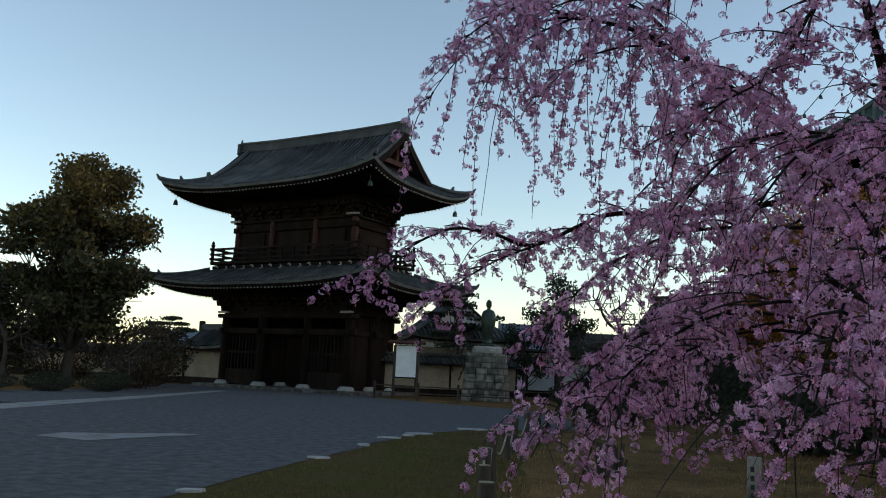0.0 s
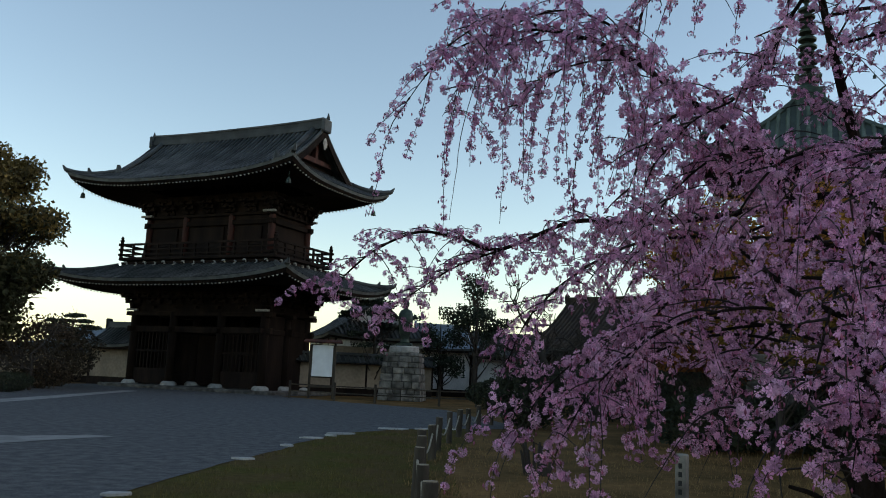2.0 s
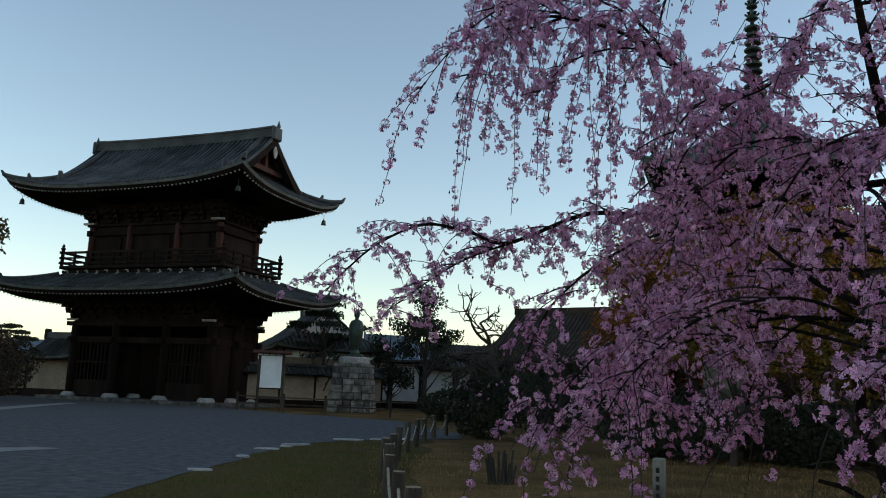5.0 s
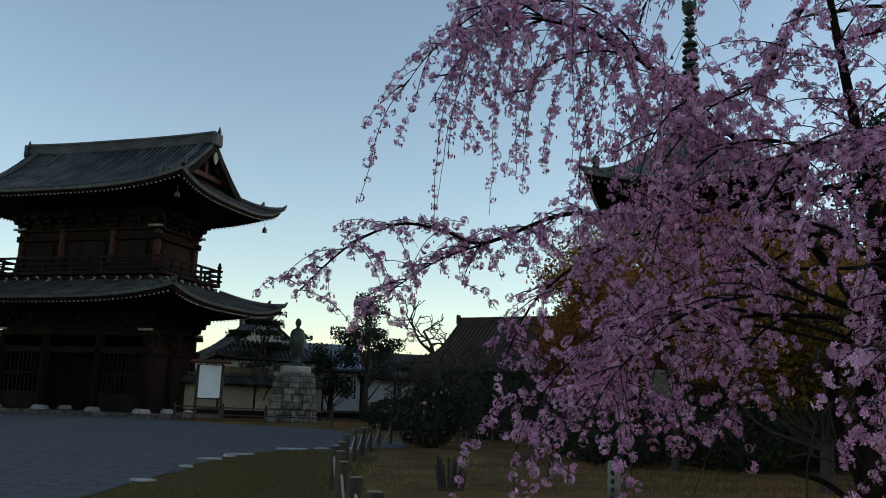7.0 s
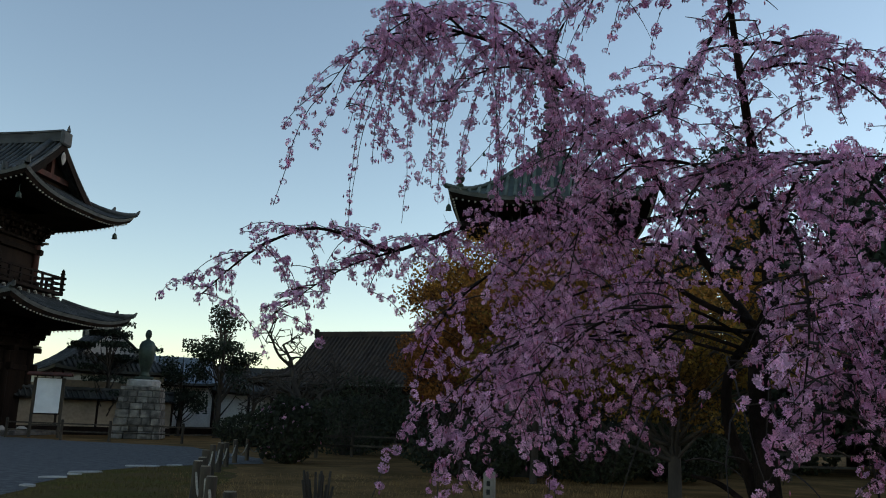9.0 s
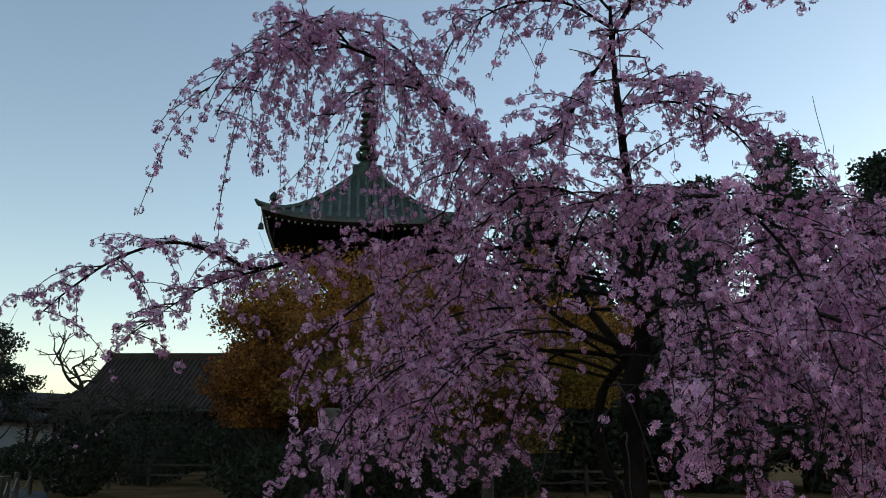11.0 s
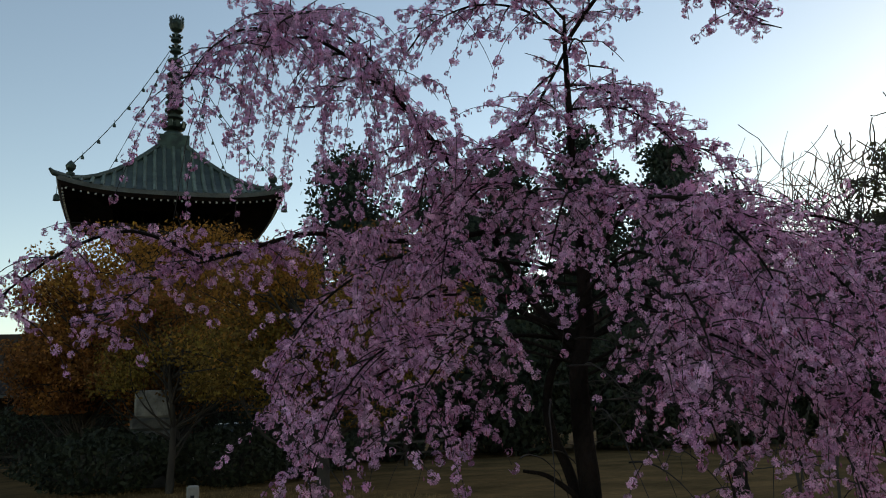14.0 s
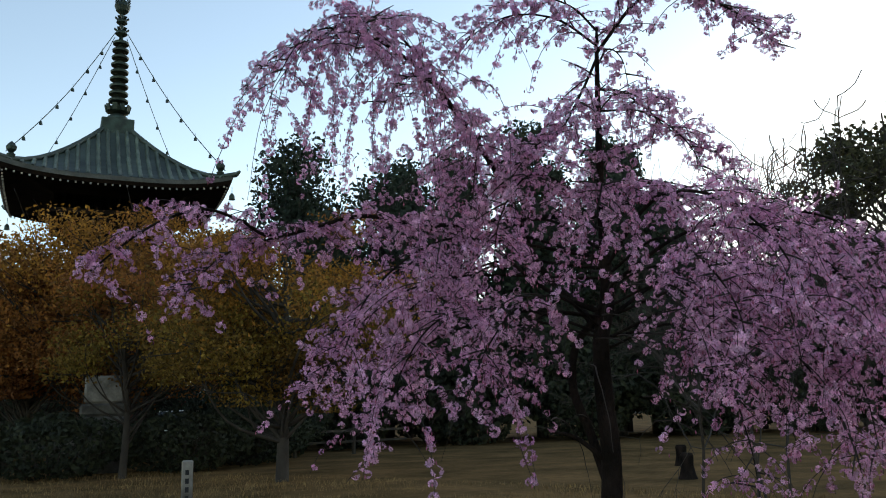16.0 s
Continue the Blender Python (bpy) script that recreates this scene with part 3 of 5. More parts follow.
    for lo, hi, w in ((-0.1, 0.2, 0.24), (0.2, 0.46, 0.17), (0.46, 0.56, 0.22)):
        prev = None
        for k in range(n + 1):
            u = -6.5 + 13.0 * k / n
            rise = 0.12 * abs(u / 6.5) ** 3
            cur = [bm.verts.new((u, y, zr + rise + z)) for y, z in ((-w, lo), (w, lo), (w, hi), (-w, hi))]
            if prev:
                for i in range(4):
                    bm.faces.new((prev[i], prev[(i + 1) % 4], cur[(i + 1) % 4], cur[i]))
            else:
                bm.faces.new(cur)
            prev = cur
        bm.faces.new(prev[::-1])
    part("main_ridge", bm, M_TILE, g, "stacked tile ridge")
    for su in (-1, 1):
        bm = bmesh.new()
        box(bm, su * 6.6 - 0.12, su * 6.6 + 0.12, -0.42, 0.42, zr - 0.2, zr + 0.6, bevel=0.08)
        lathe(bm, [(0.12, 0.0), (0.08, 0.16), (0.02, 0.36)], 8, (su * 6.68, 0, zr + 0.6))
        part("ridge_end_tile", bm, M_TILE, g, "demon-face ridge end tile with a spike")
        # gable triangle, barge boards and pendant
        bm = bmesh.new()
        gu = su * 5.75
        prof = [(sv * (5.1 - d), up.height(d, 0) - 0.15) for sv, ds in ((-1, [2.35, 3.0, 3.7, 4.4, 5.1]), (1, [4.4, 3.7, 3.0, 2.35])) for d in ds]
        bm.faces.new([bm.verts.new((gu, v, z)) for v, z in prof])
        part("gable_wall", bm, M_TIMBER, g)
        for sv in (-1, 1):
            bm = bmesh.new()
            pr = None
            for q in range(9):
                d = 1.75 + (5.1 - 1.75) * q / 8
                y, z = sv * (5.1 - d), up.height(d, 0) - 0.03
                cur = [bm.verts.new((su * 6.5 + du, y, z - dz)) for du, dz in ((-0.05, 0), (0.05, 0), (0.05, 0.42), (-0.05, 0.42))]
                if pr:
                    for i in range(4):
                        bm.faces.new((pr[i], pr[(i + 1) % 4], cur[(i + 1) % 4], cur[i]))
                else:
                    bm.faces.new(cur)
                pr = cur
            bm.faces.new(pr[::-1])
            bmesh.ops.recalc_face_normals(bm, faces=bm.faces)
            part("barge_board", bm, M_TIMBER, g, "curved timber barge board")
        bm = bmesh.new()
        lathe(bm, [(0.04, 0.0), (0.18, 0.2), (0.24, 0.4), (0.14, 0.6), (0.06, 0.7)], 10)
        for vv in bm.verts:
            vv.co.x *= 0.2
        ob = part("gable_pendant", bm, M_WHITEEND, g, "pale carved gable pendant")
        ob.location = (su * 6.58, 0, zr - 1.25)
        part("gable_beam", boxed(gu - 0.1, gu + 0.1 + su * 0.2, -1.6, 1.6, zr - 2.0, zr - 1.72), M_REDWOOD, g)
        part("gable_strut", boxed(gu - 0.1, gu + 0.1 + su * 0.2, -0.12, 0.12, zr - 1.75, zr - 0.6), M_REDWOOD, g)
    for su in (-1, 1):
        for sv in (-1, 1):
            bm = bmesh.new()
            bell(bm, su * 7.45, sv * 4.45, 11.35, 1.1)
            part("wind_bell", bm, M_BRONZE, g, "bronze wind bell at the eave corner")
    return g


temple_gate()

# ---- the two-tier pagoda ----


def pagoda():
    p = thing("pagoda", "two-tier pagoda with a green copper roof and tall bronze spire", "pagoda", pose(15.63, 34.13, 0, 0, 0, -26))
    part("stone_base", boxed(-3.6, 3.6, -3.6, 3.6, -0.1, 0.7, bevel=0.05), M_GRANITE, p)
    part("lower_body", boxed(-2.7, 2.7, -2.7, 2.7, 0.7, 4.6), M_TIMBER, p)
    for x in (-2.7, -0.9, 0.9, 2.7):
        for y in (-2.7, 2.7):
            bm = bmesh.new()
            lathe(bm, [(0.17, 0.7), (0.17, 4.4)], 10, (x, y, 0))
            part("column", bm, M_REDWOOD, p, smooth=True)
    lo = Roof(4.9, 4.9, 3.2, 3.2, 4.7, 2.4, 0.5, sag=0.3)
    build_roof(p, lo, M_COPPER, "lower_roof", gap=0.6, soffit=(2.3, 0.7), rib=M_COPPERRIB, radius=0.1)
    bm = bmesh.new()
    lathe(bm, [(2.3, 5.6), (2.25, 6.3), (1.9, 6.75), (1.7, 6.9)], 32)
    part("plaster_dome", bm, M_PLASTER, p, "white plaster drum between the roofs", smooth=True)
    bm = bmesh.new()
    lathe(bm, [(2.05, 6.9), (2.3, 7.0), (2.3, 7.12)], 32)
    part("balcony_floor", bm, M_TIMBER, p)
    t = Tubes()
    for z in (7.3, 7.5, 7.72):
        t.add([(2.2 * math.cos(6.2832 * k / 32), 2.2 * math.sin(6.2832 * k / 32), z) for k in range(33)], [0.035] * 33, 5)
    for k in range(24):
        c, s = math.cos(6.2832 * k / 24), math.sin(6.2832 * k / 24)
        t.add([(2.2 * c, 2.2 * s, 7.1), (2.2 * c, 2.2 * s, 7.75)], [0.04, 0.04], 5)
    t.make("balcony_railing", M_TIMBER, p)
    bm = bmesh.new()
    lathe(bm, [(1.55, 6.9), (1.55, 8.9)], 24)
    part("upper_body", bm, M_TIMBER, p)
    proto = None
    for k in range(12):
        if proto is None:
            ob = part("bracket_set", bracket(bmesh.new(), 1.0), M_TIMBER, p)
            proto = ob.data
        else:
            ob = new("bracket_set", proto)
            ob.parent = p
        ob.matrix_basis = pose(0, 0, 0, 0, 0, 30 * k) @ pose(0, -1.5, 8.2)
    for h, z in ((1.75, 8.7), (2.1, 8.95), (2.45, 9.2)):
        part("bracket_tier", boxed(-h, h, -h, h, z, z + 0.2, bevel=0.03), M_TIMBER, p)
    up = Roof(4.2, 4.2, 3.75, 3.75, 10.3, 3.75, 0.4, sag=0.5)
    build_roof(p, up, M_COPPER, "upper_roof", gap=0.38, soffit=(1.9, 1.55), rib=M_COPPERRIB, radius=0.085)
    for c in ((1, 1), (1, -1), (-1, 1), (-1, -1)):
        t, fin = Tubes(), bmesh.new()
        pts = up.hip(t, c, -0.12, 3.7, 0.11, 0.06)
        t.add([pts[0], (pts[0][0] * 1.03, pts[0][1] * 1.03, pts[0][2] + 0.12)], [0.1, 0.05], 6)
        q = pts[1]
        lathe(fin, [(0.13, 0.0), (0.16, 0.12), (0.08, 0.18), (0.17, 0.3), (0.19, 0.42), (0.12, 0.52), (0.02, 0.62)], 10, (q[0] * 0.985, q[1] * 0.985, q[2] + 0.06))
        bm = bmesh.new()
        bell(bm, pts[0][0] * 0.97, pts[0][1] * 0.97, pts[0][2] - 0.75, 0.9)
        part("wind_bell", bm, M_BRONZE, p)
        t.make("hip_ridge", M_COPPER, p)
        part("hip_finial", fin, M_BRONZE, p, "bronze jewel finial on the roof corner")
    # spire
    zt = up.height(3.75, 0)
    part("spire_base", boxed(-0.66, 0.66, -0.66, 0.66, zt - 0.3, zt + 0.42, bevel=0.03), M_BRONZE, p, "square bronze dew basin")
    z0 = zt + 0.42
    bm = bmesh.new()
    lathe(bm, [(0.5, 0.0), (0.42, 0.22), (0.3, 0.32), (0.14, 0.4), (0.09, 0.42), (0.09, 4.0)], 16, (0, 0, z0))
    part("spire_pole", bm, M_BRONZE, p, smooth=True)
    bm = bmesh.new()
    lathe(bm, [(0.2, 0.38), (0.42, 0.45), (0.5, 0.62), (0.4, 0.66)], 16, (0, 0, z0))
    for k in range(10):
        an = 0.6283 * k
        box(bm, 0.44, 0.5, -0.09, 0.09, 0.0, 0.28, pose(0, 0, z0 + 0.58, 0, 0, math.degrees(an)) @ pose(0, 0, 0, 0, 14, 0))
    part("lotus_cup", bm, M_BRONZE, p)
    for k in range(9):
        r = 0.4 - 0.009 * k
        z = z0 + 0.98 + 0.335 * k
        bm = bmesh.new()
        lathe(bm, [(r - 0.08, -0.07), (r, -0.06), (r + 0.015, 0.02), (r - 0.05, 0.08), (r - 0.12, 0.06)], 20, (0, 0, z))
        ring = part("spire_ring", bm, M_BRONZE, p, "bronze ring of the spire")
        bm = bmesh.new()
        lathe(bm, [(0.17, -0.1), (0.2, 0.0), (0.17, 0.1)], 10, (0, 0, z))
        part("ring_hub", bm, M_BRONZE, ring)
        for q in range(6):
            part("spoke", boxed(0.1, r - 0.05, -0.04, 0.04, -0.05, 0.02, pose(0, 0, z, 0, 0, 60 * q)), M_BRONZE, ring)
    z1 = z0 + 0.98 + 0.335 * 9
    bm = bmesh.new()
    lathe(bm, [(0.09, -0.3), (0.08, 1.4), (0.03, 1.5), (0.015, 2.0)], 8, (0, 0, z1))
    for q, (dz, r, h) in enumerate(((0.0, 0.26, 0.3), (0.55, 0.24, 0.28))):
        lathe(bm, [(0.12, 0.0), (r, 0.1), (r * 0.8, 0.24), (0.12, h)], 12, (0, 0, z1 + dz))
        for k in range(6):
            box(bm, r - 0.02, r + 0.14, -0.07, 0.07, 0.0, 0.05, pose(0, 0, z1 + dz + 0.08, 0, 0, 60 * k) @ pose(0, 0, 0, 0, -38, 0))
    lathe(bm, [(0.1, 0.0), (0.26, 0.14), (0.34, 0.36), (0.24, 0.58), (0.05, 0.74)], 12, (0, 0, z1 + 1.05))
    for k in range(14):
        for dz in (0.2, 0.36, 0.5):
            box(bm, 0.28, 0.4, -0.02, 0.02, -0.02, 0.02, pose(0, 0, z1 + 1.05 + dz, 0, 0, 25.7 * k + dz * 60) @ pose(0, 0, 0, 0, -35, 0))
    part("flame_jewel", bm, M_BRONZE, p, "flame-shaped jewel on top of the spire")
    for su in (-1, 1):
        for sv in (-1, 1):
            a = np.array([su * 0.25, sv * 0.25, z1 + 0.05])
            b = np.array([su * 3.95, sv * 3.95, up.height(0.3, 0.93) + 0.3])
            pts = [a + (b - a) * q / 14 - np.array([0, 0, 0.4 * math.sin(math.pi * q / 14)]) for q in range(15)]
            t = Tubes()
            t.add(pts, [0.018] * 15, 4)
            ch = t.make("chain", M_BRONZE, p, "thin chain hung with little bells")
            for q in (2, 4, 6, 8, 10, 12):
                bm = bmesh.new()
                bell(bm, pts[q][0], pts[q][1], pts[q][2] - 0.02, 0.5)
                part("chain_bell", bm, M_BRONZE, ch)
    return p


pagoda()

# ---- the weeping cherry ----


class Cherry:
    """Limbs are given; arching side branches, hanging twigs and blossoms grow from them."""

    def __init__(self, seed):
        self.rng = np.random.default_rng(seed)
        self.twigs = Tubes()
        self.spots, self.spot_dirs = [], []

    def droop(self, p, d, length, gravity, step=0.05, wobble=0.12):
        pts = [np.array(p, float)]
        d = np.array(d, float)
        d /= np.linalg.norm(d)
        for _ in range(max(2, int(length / step))):
            d = d + np.array([0, 0, -gravity * step]) + self.rng.normal(size=3) * wobble * math.sqrt(step)
            d /= np.linalg.norm(d)
            pts.append(pts[-1] + d * step)
            if pts[-1][2] < 0.35:
                break
        return np.array(pts)

    def bloom(self, pts, gap, start=0.0, chance=0.85):
        seg = np.linalg.norm(np.diff(pts, axis=0), axis=1)
        run = np.concatenate([[0], np.cumsum(seg)])
        s = start + self.rng.uniform(0, gap)
        while s < run[-1]:
            if self.rng.random() < chance:
                p = np.array([np.interp(s, run, pts[:, k]) for k in range(3)])
                self.spots.append(p + self.rng.normal(size=3) * 0.008)
            s += gap * self.rng.uniform(0.6, 1.5)

    def hang(self, line, gap, length, full):
        """Hanging twigs along a branch, with blossoms."""
        seg = np.linalg.norm(np.diff(line, axis=0), axis=1)
        run = np.concatenate([[0], np.cumsum(seg)])
        s = gap * self.rng.uniform(0, 1)
        while s < run[-1]:
            p = np.array([np.interp(s, run, line[:, k]) for k in range(3)])
            a = self.rng.uniform(0, 6.283)
            L = length * self.rng.uniform(0.25, 1.05)
            tw = self.droop(p, (math.cos(a) * 0.7, math.sin(a) * 0.7, self.rng.uniform(-0.4, 0.5)), L, 4.6, 0.04, 0.3)
            self.twigs.add(tw, np.linspace(0.0025, 0.0012, len(tw)), 4)
            if self.rng.random() < full:
                self.bloom(tw, 0.04, 0.02, 0.92)
            s += gap * self.rng.uniform(0.5, 1.6)

    def grow(self, limb, first, every, length, hang_len, full=0.94, hang_gap=0.115):
        """Side branches along a limb from the fraction first on."""
        seg = np.linalg.norm(np.diff(limb, axis=0), axis=1)
        run = np.concatenate([[0], np.cumsum(seg)])
        s = run[-1] * first
        side = 1
        while s < run[-1]:
            p = np.array([np.interp(s, run, limb[:, k]) for k in range(3)])
            q = np.array([np.interp(min(run[-1], s + 0.05), run, limb[:, k]) for k in range(3)])
            tan = (q - p) / (np.linalg.norm(q - p) + 1e-9)
            across = np.cross(tan, (0, 0, 1))
            across /= np.linalg.norm(across) + 1e-9
            d = tan * self.rng.uniform(0.2, 0.8) + across * side * self.rng.uniform(0.5, 1.1) + np.array([0, 0, self.rng.uniform(0.05, 0.6)])
            far = s / run[-1]
            br = self.droop(p, d, length * (1.1 - 0.6 * far) * self.rng.uniform(0.5, 1.2), 2.6, 0.05)
            self.twigs.add(br, np.linspace(0.0046, 0.0016, len(br)), 5)
            self.bloom(br, 0.042, 0.04, 0.92)
            self.hang(br, hang_gap, hang_len * (1.15 - 0.45 * far), full)
            side = -side
            s += every * self.rng.uniform(0.6, 1.4)
        self.hang(limb[int(len(limb) * first):], hang_gap * 1.5, hang_len, full)

    def blossoms(self, name, parent, mat, bud_mat):
        """Clusters of five-petalled flowers, and darker buds."""
        rng = self.rng
        c = np.array(self.spots)
        per = 9
        n = len(c) * per
        out = rng.normal(size=(n, 3))
        out /= np.linalg.norm(out, axis=1)[:, None]
        size = np.repeat(rng.uniform(0.6, 1.35, len(c)), per)
        ctr = np.repeat(c, per, axis=0) + out * (0.0138 * size[:, None]) + np.array([0, 0, -0.006])
        ref = rng.normal(size=(n, 3))
        a = np.cross(out, ref)
        a /= np.linalg.norm(a, axis=1)[:, None]
        b = np.cross(out, a)
        R = 0.0104 * rng.uniform(0.8, 1.2, n) * size
        # five petals round one shared centre
        ring, r = [ctr], R[:, None]
        for k in range(5):
            an = 1.2566 * k
            d = math.cos(an) * a + math.sin(an) * b
            e = -math.sin(an) * a + math.cos(an) * b
            ring += [ctr + d * r * 0.62 - e * r * 0.3 + out * r * 0.25, ctr + d * r + out * r * 0.3, ctr + d * r * 0.62 + e * r * 0.3 + out * r * 0.25]
        v = np.stack(ring, 1).reshape(-1, 3)
        f = np.array([(0, 3 * k + 1, 3 * k + 2, 3 * k + 3) for k in range(5)])
        f = (f[None] + 16 * np.arange(n)[:, None, None]).reshape(-1, 4)
        raw(name, v, f, mat, parent, "pale pink double blossoms in hanging clusters", "stuff")
        pick = np.repeat(c, 1, axis=0)
        off = rng.normal(size=(len(pick), 3)) * 0.013 + np.array([0, 0, -0.012])
        p, s = pick + off, 0.0038
        dirs = np.array([(1, 0, 0), (0, 1, 0), (-1, 0, 0), (0, -1, 0)]) * s
        up, dn = np.array((0, 0, 0.011)), np.array((0, 0, -0.009))
        vv = np.concatenate([p[:, None] + dirs[None], (p + up)[:, None], (p + dn)[:, None]], 1).reshape(-1, 3)
        f = np.array([(0, 1, 4), (1, 2, 4), (2, 3, 4), (3, 0, 4), (1, 0, 5), (2, 1, 5), (3, 2, 5), (0, 3, 5)])
        ff = (f[None] + 6 * np.arange(len(p))[:, None, None]).reshape(-1, 3)
        raw("bud", vv, ff, bud_mat, parent, "darker pink buds", "stuff")


